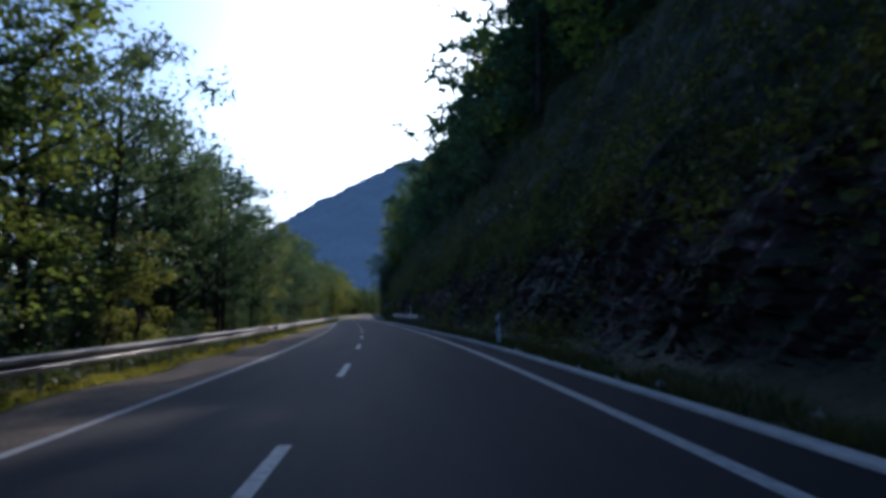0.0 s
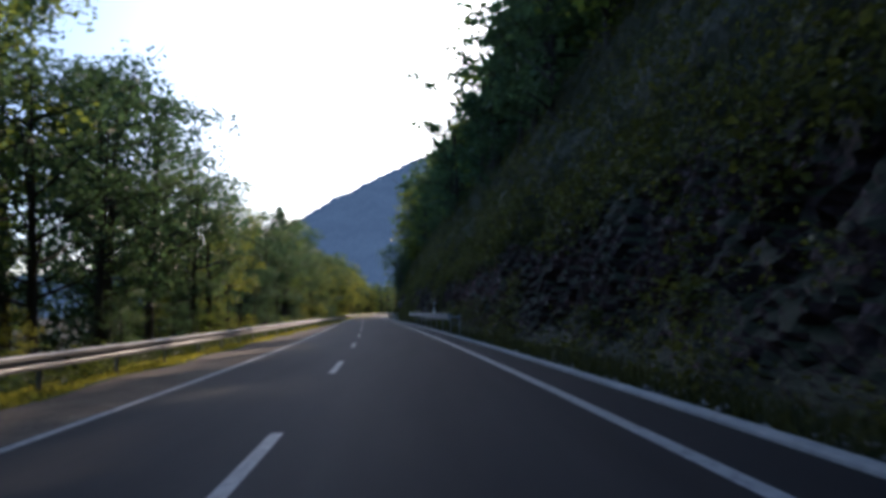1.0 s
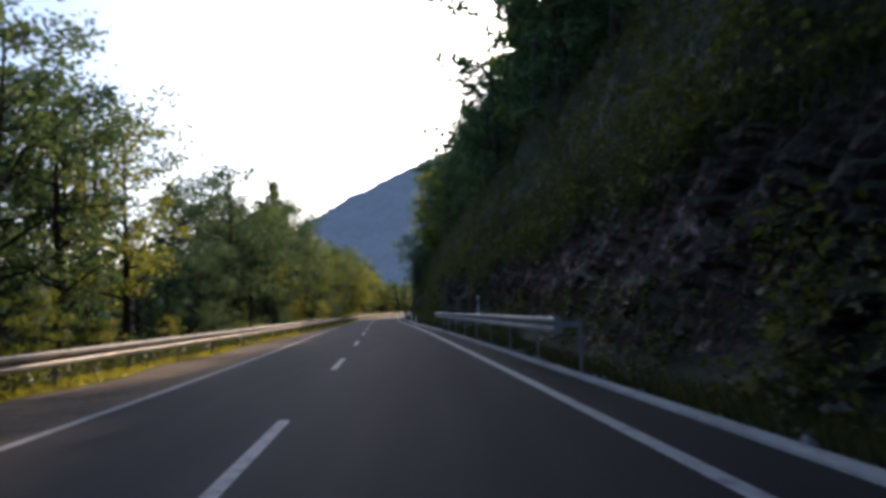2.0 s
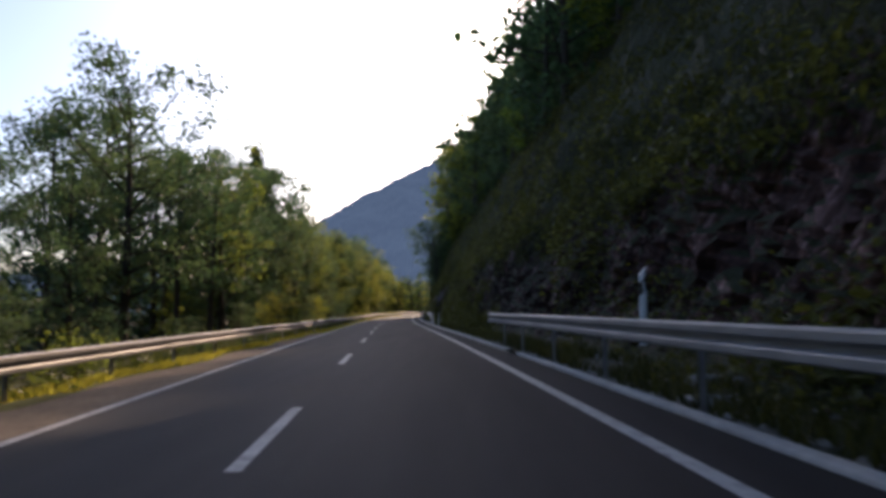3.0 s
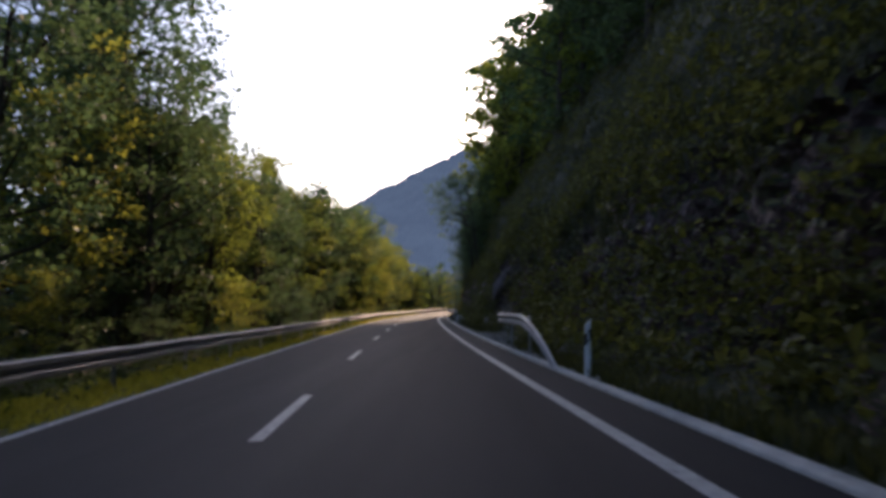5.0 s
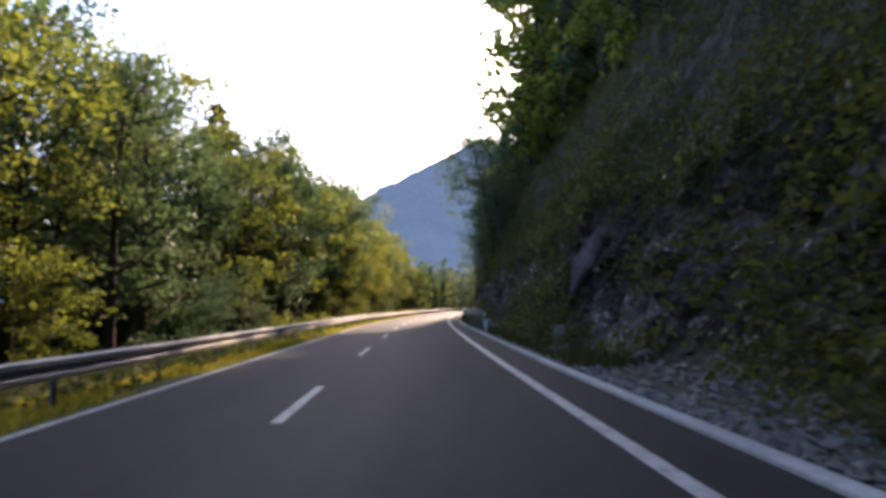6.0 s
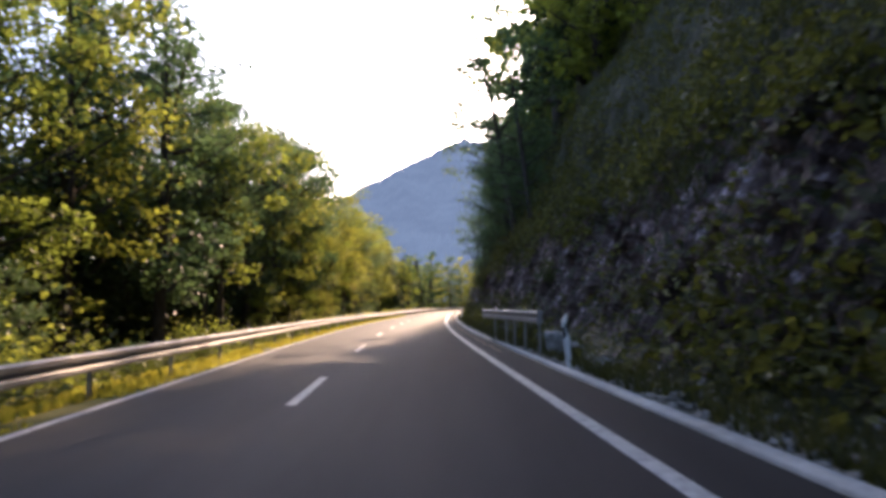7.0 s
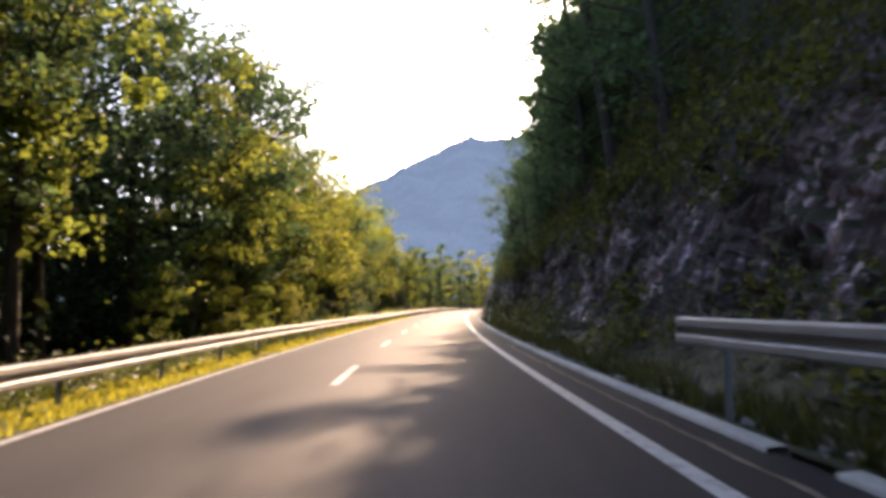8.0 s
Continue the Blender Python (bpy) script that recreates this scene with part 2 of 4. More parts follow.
def kerb_line(s):
    return np.interp(s, [20, 100, 165, 185], [5.29, 5.01, 4.89, 4.915])


def rail_line(s):
    return -np.interp(s, [10, 60, 110, 150, 200], [4.973, 5.264, 3.808, 3.291, 3.505])


# ---- mesh helpers ----
def mesh_of(name, verts, faces, material, smooth=False):
    me = bpy.data.meshes.new(name)
    verts = np.asarray(verts, float).reshape(-1, 3)
    me.from_pydata(verts.tolist(), [], [tuple(int(i) for i in f) for f in faces])
    me.materials.append(material)
    if smooth:
        me.polygons.foreach_set("use_smooth", [True] * len(me.polygons))
    me.update()
    return me


def quick_mesh(name, verts, quads, material, smooth=False):
    """A mesh from arrays of points and of faces that all have as many corners."""
    me = bpy.data.meshes.new(name)
    v, q = np.ascontiguousarray(verts, dtype=np.float32).reshape(-1, 3), np.ascontiguousarray(quads, dtype=np.int32)
    me.vertices.add(len(v))
    me.vertices.foreach_set("co", v.ravel())
    me.loops.add(q.size)
    me.loops.foreach_set("vertex_index", q.ravel())
    me.polygons.add(len(q))
    me.polygons.foreach_set("loop_start", np.arange(0, q.size, q.shape[1], dtype=np.int32))
    me.polygons.foreach_set("use_smooth", np.full(len(q), smooth))
    me.materials.append(material)
    me.update(calc_edges=True)
    me.validate()
    return me


def grid_quads(rows, cols):
    i = np.arange(rows - 1)[:, None] * cols + np.arange(cols - 1)[None, :]
    return np.stack([i, i + 1, i + cols + 1, i + cols], -1).reshape(-1, 4)


def sheet(name, stations, profile, material, smooth=True):
    """A strip swept along the road: profile(s) gives the points (a, z) across it, from left to right."""
    pts = [place(s, *np.array(profile(s), float).T) for s in stations]
    cols = len(pts[0])
    return quick_mesh(name, np.concatenate(pts), grid_quads(len(pts), cols), material, smooth)


def part(name, data, parent, m=None, label=""):
    ob = new(name, data)
    ob.parent = parent
    if m is not None:
        ob.matrix_basis = m
    if label:
        tagged(ob, label)
    return ob


def box(bm, size, at=(0, 0, 0), bevel=0.0):
    g = bmesh.ops.create_cube(bm, size=1.0)["verts"]
    for v in g:
        v.co = Vector((v.co.x * size[0] + at[0], v.co.y * size[1] + at[1], v.co.z * size[2] + at[2]))
    if bevel:
        es = list({e for v in g for e in v.link_edges})
        bmesh.ops.bevel(bm, geom=es, offset=bevel, segments=2, affect="EDGES")


def finish(bm, name, material, smooth=False):
    bmesh.ops.recalc_face_normals(bm, faces=bm.faces)
    me = bpy.data.meshes.new(name)
    bm.to_mesh(me)
    bm.free()
    me.materials.append(material)
    if smooth:
        me.polygons.foreach_set("use_smooth", [True] * len(me.polygons))
    return me


def structure(name, data, label, category):
    return tagged(new(name, data), label, category, kind="structure")


# ---- ground, road, verges ----
ALONG = np.arange(-60.0, 470.0, 2.0)


def ground_mesh():
    near = np.arange(-60, 61, 4.0)
    far = np.array([90, 150, 260, 450, 800, 1500, 3000, 4800.0])
    xs = np.concatenate([-far[::-1], near, far])
    ys = np.concatenate([[-3000, -1200, -500, -200, -120], np.arange(-80, 560, 5.0), [600, 700, 900, 1300, 2000, 3500, 4800]])
    X, Y = np.meshgrid(xs, ys)
    i = np.argmin((X.ravel()[:, None] - CX[::4][None]) ** 2 + (Y.ravel()[:, None] - CY[::4][None]) ** 2, 1) * 4
    a = ((X.ravel() - CX[i]) * np.cos(TH[i]) + (Y.ravel() - CY[i]) * np.sin(TH[i]))
    d = np.hypot(X.ravel() - CX[i], Y.ravel() - CY[i])
    z = CZ[i] - 0.55 - 0.09 * np.clip(d - 9, 0, 22) * (a < 0)
    return quick_mesh("ground", np.stack([X.ravel(), Y.ravel(), z], -1), grid_quads(len(ys), len(xs)), FOREST_FLOOR, True)


structure("ground", ground_mesh(), "dark forest floor of soil and litter under the trees", "ground")
structure("road", sheet("road", ALONG, lambda s: [(left_line(s) - 0.13, -0.02), (left_line(s) - 0.12, 0.0), (0.0, 0.005), (right_line(s) + 0.11, 0.0), (right_line(s) + 0.112, -0.03)], ASPHALT),
          "grey worn asphalt road in the shade of the hill", "road")
structure("shoulder", sheet("shoulder", ALONG, lambda s: [(right_line(s) + 0.11, -0.008), (kerb_line(s) - 0.14, -0.02)], ASPHALT_NEW),
          "narrow strip of darker asphalt beside the edge line", "road shoulder")


def line_strip(name, s0, s1, mid, width, label):
    st = np.linspace(s0, s1, max(2, int((s1 - s0) / 2) + 1))
    ob = new(name, sheet(name, st, lambda s: [(mid(s) - width / 2, 0.006), (mid(s), 0.0075), (mid(s) + width / 2, 0.006)], PAINT))
    return tagged(ob, label, "road marking", kind="structure")


line_strip("edge_line_left", -60, 460, left_line, 0.15, "worn white solid edge line painted on asphalt")
line_strip("edge_line_right", -60, 460, right_line, 0.20, "wide white solid edge line painted on asphalt")
for k in range(-4, 37):
    ob = line_strip("centre_line_dash", 0.92 + 12 * k, 0.92 + 12 * k + 4.0, lambda s: 0.0 * s, 0.15, "short white dash of the road's centre line")
    tagged(ob, group="dashes of the centre line")


structure("shoulder_crack", sheet("shoulder_crack", np.arange(180.0, 206.0, 0.25),
          lambda s: [(right_line(s) + 0.60 + 0.10 * noise.noise((s * 0.8, 4, 0)) + 0.03 * noise.noise((s * 3.1, 2, 0)) + w * (1.0 + 1.1 * noise.noise((s * 1.9, 9, 0))), z - 0.008) for w, z in ((-0.03, 0.0), (0.0, 0.003), (0.03, 0.0))], GRAVEL),
          "pale ragged crack filled with grit in the dark asphalt strip", "crack")


def kerb(s0, s1, out=0.0):
    st = np.arange(s0, s1 + 0.1, 2.0)
    prof = lambda s: [(kerb_line(s) + out + dx, z) for dx, z in ((-0.145, -0.06), (-0.14, 0.015), (-0.125, 0.03), (0.055, 0.045), (0.07, 0.03), (0.075, -0.12))]
    return structure("kerb", sheet("kerb", st, prof, CONCRETE), "low pale concrete kerb along the foot of the slope", "kerb")


kerb(-60, 88.8)
kerb(89.8, 185.8, -0.04)
kerb(186.8, 460.8, -0.11)

structure("gravel_verge", sheet("gravel_verge", np.arange(-60, 121, 2.0),
          lambda s: [(rail_line(s) + 0.35 - 0.2 * math.sin(s * 0.7), -0.06), ((rail_line(s) + left_line(s)) / 2, -0.03), (left_line(s) - 0.118, -0.012)], GRAVEL),
          "sunlit brown gravel verge beside the road", "verge")
structure("grass_verge", sheet("grass_verge", ALONG,
          lambda s: [(rail_line(s) - 5.0, -0.60), (rail_line(s) - 2.2, -0.42), (rail_line(s) - 1.0, -0.2), (rail_line(s), -0.06), (max(rail_line(s) + 0.5, left_line(s) - 0.30) if s < 112 else left_line(s) - 0.14, -0.07 if s < 112 else -0.02)], TURF),
          "strip of rough grass under the crash barrier", "verge")


# ---- hillside ----
PA = np.array([0.06, 0.5, 0.95, 1.45, 1.9, 2.3, 2.8, 3.5, 4.6, 7.0, 11, 17, 27, 45, 75.0])
PZ = np.array([0.0, 0.02, 0.12, 0.6, 1.7, 3.1, 4.4, 5.6, 7.8, 13.0, 19.5, 27, 36, 46, 55.0])


def hill_shape(s, u):
    """Offset from the kerb and height of the hill at s, for u from 0 at the foot to 1 at the top."""
    n = len(PA) - 1
    a, z = np.interp(u * n, np.arange(n + 1), PA), np.interp(u * n, np.arange(n + 1), PZ)
    foot = 0.9 * math.exp(-((s - 150) / 9) ** 2) + 0.5 * math.exp(-((s - 85) / 12) ** 2) + 0.7 * math.exp(-((s - 181) / 5) ** 2) + 0.35 * noise.noise((s * 0.09, 3.1, 0))
    a = a + np.clip(u * n - 1, 0, 1) * foot
    return a, z


def facets(p, size):
    """Height of a broken face at p: each block of about that size is a tilted plane of its own."""
    c = noise.voronoi(p / size)[1][0]
    r = noise.cell_vector(c * 7.31 + Vector((0.5, 0.5, 0.5)))
    t = noise.cell_vector(c * 3.17 + Vector((9.5, 2.5, 4.5)))
    return (r.x - 0.5) * 0.55 * size + (p - c * size).dot(t - Vector((0.5, 0.5, 0.5))) * 0.9


def hill_surface():
    st = np.concatenate([np.arange(-60, 0, 1.5), np.arange(0, 160, 0.2), np.arange(160, 236, 0.14), np.arange(236, 262, 0.3), np.arange(262, 440, 1.5)])
    us = np.concatenate([np.linspace(0, 0.10, 6), np.linspace(0.115, 0.57, 62), np.linspace(0.58, 0.75, 17), np.linspace(0.77, 1.0, 9)])
    rows = []
    for s in st:
        a, z = hill_shape(s, us)
        lift = np.clip((us - 0.12) / 0.14, 0, 1) ** 1.3
        dis = np.empty(len(us))
        dz = np.empty(len(us))
        for j in range(len(us)):
            p = Vector((s, a[j] * 1.3, z[j]))
            # beds dip along the road
            q = Vector(((s * 0.70 - z[j] * 0.71) * 0.42, a[j] * 0.8, (z[j] * 0.70 + s * 0.71) * 1.5)) + 0.32 * noise.noise_vector(p * 0.7) + 0.09 * noise.noise_vector(p * 2.7)
            big = noise.noise(p * 0.22)
            f1, f2 = facets(q, 1.0), facets(q, 0.28)
            soil = min(1.0, max(0.0, (us[j] - 0.42) / 0.14))      # under the turf the slope is smoother
            dis[j] = 0.75 * big + (0.55 * f1 + 1.25 * f2) * (1 - 0.8 * soil) + 0.1 * noise.noise(p * 2.2) + soil * 0.35 * noise.noise(p * 0.8)
            dz[j] = (0.25 * f2 + 0.06 * noise.noise(p * 3.0)) * (1 - 0.7 * soil)
        upper = np.clip((us - 0.55) / 0.2, 0, 1)
        scale = lift * (1.0 + 1.2 * upper)
        rows.append(place(s, kerb_line(s) + a - dis * scale, z - 0.03 + dz * scale * 0.8 + np.where(us < 0.1, 0.05 * noise.noise((s * 0.9, 7, 0)), 0)))
    crest = [r[-1] for r in rows]
    rows = [np.concatenate([r, c + np.array([(35.0, 0, 6), (85, 0, 2), (160, 0, -22), (250, 0, -57)])]) for r, c in zip(rows, crest)]
    us = np.concatenate([us, [1.1, 1.2, 1.3, 1.4]])
    V = np.concatenate(rows)
    return quick_mesh("rock_slope", V, grid_quads(len(st), len(us)), ROCK, False), V.reshape(len(st), len(us), 3), st, us


_hill, HILL, HS, HU = hill_surface()
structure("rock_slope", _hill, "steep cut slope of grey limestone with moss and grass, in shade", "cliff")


def hill_point(s, u):
    i, j = np.interp(s, HS, np.arange(len(HS))), np.interp(u, HU, np.arange(len(HU)))
    return HILL[int(round(float(i))), int(round(float(j)))]


# ---- leaves ----
RNG = np.random.default_rng(7)


def leaf_mesh(name, centres, size, material, flat=0.35, spread=0.35, along=None):
    """Folded pointed leaves, four corners each, at the centres."""
    n = len(centres)
    ax = RNG.normal(size=(n, 3))
    ax[:, 2] = ax[:, 2] * flat - 0.25
    if along is not None:
        ax = ax * 0.35 + along
    ax /= np.linalg.norm(ax, axis=1)[:, None]
    up = RNG.normal(size=(n, 3)) * 0.6 + (0, 0, 1)
    si = np.cross(ax, up)
    si /= np.linalg.norm(si, axis=1)[:, None] + 1e-6
    nr = np.cross(si, ax)
    ln = (size * (1 + spread * RNG.normal(size=n)).clip(0.4, 1.9))[:, None]
    c = np.asarray(centres)
    w = ln * 0.36
    v = np.stack([c - ax * ln * 0.5, c - si * w + nr * w * 0.35, c + ax * ln * 0.55, c + si * w + nr * w * 0.35], 1)
    b = np.arange(n)[:, None] * 4
    tri = np.concatenate([b + [0, 2, 1], b + [0, 3, 2]], 1).reshape(-1, 3)
    return quick_mesh(name, v.reshape(-1, 3), tri, material)


def tube(paths, sides=7):
    """Tapered limbs: each path is a list of (point, radius)."""
    verts, faces = [], []
    for path in paths:
        pts = [Vector(p) for p, _ in path]
        for k, (p, r) in enumerate(path):
            d = (pts[min(k + 1, len(pts) - 1)] - pts[max(k - 1, 0)]).normalized()
            x = d.orthogonal().normalized()
            y = d.cross(x)
            base = len(verts)
            for i in range(sides):
                t = 2 * math.pi * i / sides
                verts.append(Vector(p) + (x * math.cos(t) + y * math.sin(t)) * r)
            if k:
                for i in range(sides):
                    j = (i + 1) % sides
                    faces.append((base - sides + i, base - sides + j, base + j, base + i))
        faces.append(tuple(range(len(verts) - sides, len(verts))))
    return [tuple(v) for v in verts], faces


def broad_tree(seed, height, width, leaves, leaf_size, material, low=0.22, clumps=70, gaps=0.0, label="", lean=0.3):
    """A broad-leaved tree: trunk with limbs, crown of leaves in clumps at the twigs."""
    r = random.Random(seed)
    root = new("deciduous_tree")
    tagged(root, label, "tree")
    trunk = []
    for k in range(9):
        t = k / 8
        trunk.append(((lean * math.sin(t * 2.1 + seed) * t, lean * math.cos(t * 1.7 + seed) * t, t * height * 0.93 - 0.3), 0.017 * height * (1 - 0.9 * t) + 0.012))
    paths, ends, twigs = [trunk], [], []
    nl = max(10, clumps // 4)
    for k in range(nl):
        t = low + (0.97 - low) * (k + r.random() * 0.6) / nl
        i = min(7, int(t * 8))
        p0 = Vector(trunk[i][0]).lerp(Vector(trunk[i + 1][0]), t * 8 - i)
        az = k * 2.4 + r.uniform(-0.5, 0.5)
        q = (t - low) / (1 - low)
        reach = width * 0.5 * (0.45 + 1.15 * q ** 0.6 * (1 - q) ** 0.55 + 0.1 * q) * r.uniform(0.7, 1.2)
        d = Vector((math.cos(az), math.sin(az), r.uniform(0.15, 0.75)))
        mid, tip = p0 + d * reach * 0.5, p0 + d * reach + Vector((0, 0, r.uniform(-0.3, 0.5)))
        rr = 0.0055 * height * (1.05 - t)
        paths.append([(p0, rr + 0.02), (mid, rr * 0.6 + 0.014), (tip, 0.016)])
        for _ in range(max(2, clumps // nl)):
            w = r.uniform(0.35, 1.0)
            end = p0.lerp(tip, w) + Vector((r.gauss(0, 0.35), r.gauss(0, 0.35), r.gauss(0, 0.3))) * (width / 6)
            if r.random() > gaps:
                ends.append(end)
                fork = p0.lerp(tip, w * 0.7)
                twigs.append([(fork, 0.013), (fork.lerp(end, 0.5) + Vector((0, 0, 0.05)), 0.010), (end + (end - fork) * 0.35, 0.005)])
    ends.append(Vector(trunk[-1][0]))
    v, f = tube(paths)
    tv, tf = tube(twigs, 4)
    f += [tuple(i + len(v) for i in q) for q in tf]
    part("trunk", mesh_of("trunk", v + tv, f, BARK, True), root)
    per = max(4, leaves // len(ends))
    E = np.array([tuple(e) for e in ends])
    g = np.random.default_rng(seed)
    size = (0.4 + 0.7 * g.random(len(E))) * width / 9.5
    C = (E[:, None, :] + g.normal(size=(len(E), per, 3)).clip(-1.3, 1.3) * size[:, None, None] * np.array([1, 1, 0.6])).reshape(-1, 3)
    C = C[C[:, 2] > 0.4]
    part("crown", leaf_mesh("crown", C, leaf_size, material), root)
    return root


def spruce(seed, height, leaves, leaf_size, label):
    r = random.Random(seed)
    root = tagged(new("spruce_tree"), label, "tree")
    paths = [[((0, 0, -0.3), 0.014 * height), ((0.05, 0, height * 0.5), 0.008 * height), ((0, 0.05, height), 0.01)]]
    C, A = [], []
    whorls = int(height * 2.6)
    g = np.random.default_rng(seed)
    for k in range(whorls):
        t = 0.12 + 0.87 * k / whorls
        reach = (1 - t) ** 0.85 * height * 0.23 + 0.12
        for b in range(6):
            az = b * 1.047 + k * 0.7 + r.uniform(-0.25, 0.25)
            L = reach * r.uniform(0.7, 1.15)
            d = np.array([math.cos(az), math.sin(az), -0.22])
            p0 = np.array([0, 0, t * height])
            if b % 2 == 0:
                paths.append([(p0, 0.02), (p0 + d * L, 0.006)])
            m = max(2, int(leaves / (whorls * 6) * (0.4 + 1.2 * L / (height * 0.17))))
            w = g.random(m) ** 0.7
            C.append(p0 + d * L * w[:, None] + g.normal(size=(m, 3)) * (0.10 + 0.05 * L))
            A.append(np.tile(d, (m, 1)))
    v, f = tube(paths, 5)
    part("trunk", mesh_of("trunk", v, f, BARK, True), root)
    part("crown", leaf_mesh("crown", np.concatenate(C), leaf_size, NEEDLE, along=np.concatenate(A)), root)
    return root


def bush(seed, height, width, leaves, leaf_size, material, label):
    r = random.Random(seed)
    root = tagged(new("bush"), label, "bush")
    paths, ends = [], []
    for k in range(9):
        az = k * 2.4
        tip = Vector((math.cos(az) * width * r.uniform(0.15, 0.5), math.sin(az) * width * r.uniform(0.15, 0.5), height * r.uniform(0.45, 0.95)))
        paths.append([((0, 0, -0.1), 0.025), (tip * 0.5, 0.015), (tip, 0.006)])
        ends += [tip, tip * 0.75, tip * 0.5 + Vector((0, 0, 0.1))]
    v, f = tube(paths, 5)
    part("stem", mesh_of("stem", v, f, BARK, True), root)
    g = np.random.default_rng(seed)
    E = np.array([tuple(e) for e in ends])
    C = (E[:, None, :] + g.normal(size=(len(E), leaves // len(E), 3)) * np.array([0.16 * width, 0.16 * width, 0.13 * height])).reshape(-1, 3)
    part("foliage", leaf_mesh("foliage", C[C[:, 2] > 0.03], leaf_size, material), root)
    return root


GREEN = "tall broad-leaved tree with green backlit leaves behind the barrier"
GOLD = "broad-leaved tree with yellow-green sunlit leaves behind the barrier"
# prototypes stand 12 m high; the copies are scaled
NEAR = [broad_tree(11, 12, 6.6, 5600, 0.18, LEAF, 0.20, 104, 0.32, GREEN),
        broad_tree(12, 12, 6.0, 5600, 0.18, LEAF_YELLOW, 0.18, 96, 0.28, GOLD),
        broad_tree(13, 12, 7.0, 4200, 0.17, LEAF, 0.38, 84, 0.4, "slender broad-leaved tree with a thin, gappy green crown"),
        broad_tree(14, 12, 5.6, 5600, 0.17, LEAF, 0.18, 104, 0.34, GREEN),
        broad_tree(15, 12, 6.6, 4600, 0.18, LEAF, 0.24, 96, 0.38, GREEN)]
GOLD_TALL = broad_tree(18, 12, 6.6, 5600, 0.22, LEAF_YELLOW, 0.36, 88, 0.3, "tall tree with yellow-green sunlit leaves high above its trunk")
BUSHY = [broad_tree(16, 9, 6.0, 5200, 0.18, LEAF, 0.08, 92, 0.1, "bushy broad-leaved tree leafed down to the ground"),
         broad_tree(17, 9, 5.4, 4800, 0.18, LEAF_YELLOW, 0.06, 84, 0.12, "bushy yellow-green tree leafed down to the ground")]
FAR = [broad_tree(21, 12, 6.8, 2400, 0.32, LEAF, 0.04, 76, 0.05, "broad-leaved forest tree with dark green crown"),
       broad_tree(22, 12, 6.2, 2200, 0.31, LEAF_YELLOW, 0.04, 70, 0.1, "broad-leaved forest tree with yellow-green crown"),
       broad_tree(23, 12, 5.8, 2200, 0.30, LEAF, 0.06, 66, 0.1, "broad-leaved forest tree with dark green crown")]
NARROW = [broad_tree(34, 12, 4.4, 2800, 0.25, LEAF_YELLOW, 0.06, 76, 0.12, "slim tree with yellow-green sunlit crown at the bend"),
          broad_tree(35, 12, 4.8, 2600, 0.25, LEAF, 0.06, 70, 0.14, "slim broad-leaved tree with a green crown at the bend")]
LIGHT = [broad_tree(26, 12, 6.8, 760, 0.55, LEAF, 0.04, 44, 0.05, "broad-leaved tree deep in the dark green forest"),
         broad_tree(27, 12, 6.2, 700, 0.55, LEAF, 0.06, 40, 0.08, "broad-leaved tree deep in the dark green forest")]
HILL_TREES = [broad_tree(24, 12, 6.6, 5200, 0.21, LEAF, 0.05, 96, 0.08, "broad-leaved tree on the steep shaded hillside"),
              broad_tree(25, 12, 6.0, 5000, 0.20, LEAF, 0.04, 90, 0.12, "broad-leaved tree on the steep shaded hillside")]
OVERHANG = broad_tree(28, 12, 6.6, 4400, 0.17, LEAF, 0.10, 96, 0.28, "broad-leaved tree leaning out from the rock bluff")
SPRUCE = spruce(31, 12, 3800, 0.30, "dark green spruce standing among broad-leaved trees")
BUSHES = [bush(41, 2.2, 2.6, 900, 0.15, LEAF_YELLOW, "yellow-green bush behind the crash barrier"),
          bush(42, 2.6, 3.0, 1000, 0.16, LEAF, "dark green bush at the forest edge"),
          bush(43, 1.2, 1.6, 600, 0.11, SHRUB, "small green shrub on the rock slope")]

# first use of each prototype takes its own place; later ones are copies
USED = set()


def plant(proto, m, group, label=""):
    if proto.name in USED:
        ob = copy_thing(proto, m)
    else:
        USED.add(proto.name)
        ob = proto
        ob.matrix_basis = m
    tagged(ob, label, group=group)
    return ob


def floor_z(a):
    return -0.52 - 0.09 * min(22, max(0, abs(a) - 9))


rnd = random.Random(5)
# how tall the trees stand, by the distance from the road's centre and along it
ALONG_TOPS = [0, 20, 40, 60, 80, 110, 140, 170, 189, 200, 220, 240, 270, 300, 340, 440]
LEFT_TOPS = {9.5: [13.0, 12.5, 12.0, 11.5, 11.5, 12.0, 12.5, 9.6, 13.0, 15.0, 15.5, 13.5, 13.0, 11.8, 15.5, 20.0],
             13.5: [17.0, 17.0, 16.5, 16.5, 15.5, 15.0, 16.0, 14.0, 16.9, 18.5, 20.5, 18.0, 17.5, 17.0, 17.0, 22.0],
             18.0: [20.0, 20.0, 20.0, 20.0, 19.0, 19.0, 18.0, 19.5, 21.7, 23.0, 24.0, 24.0, 22.0, 21.0, 20.0, 22.0],
             26.0: [22.0, 22.0, 22.0, 22.0, 21.0, 22.0, 23.0, 24.0, 24.0, 24.0, 24.0, 24.0, 24.0, 23.0, 21.0, 20.0],
             40.0: [24.0, 23.0, 22.0, 22.0, 22.0, 23.0, 24.0, 25.0, 25.0, 25.0, 25.0, 25.0, 25.0, 24.0, 22.0, 20.0]}
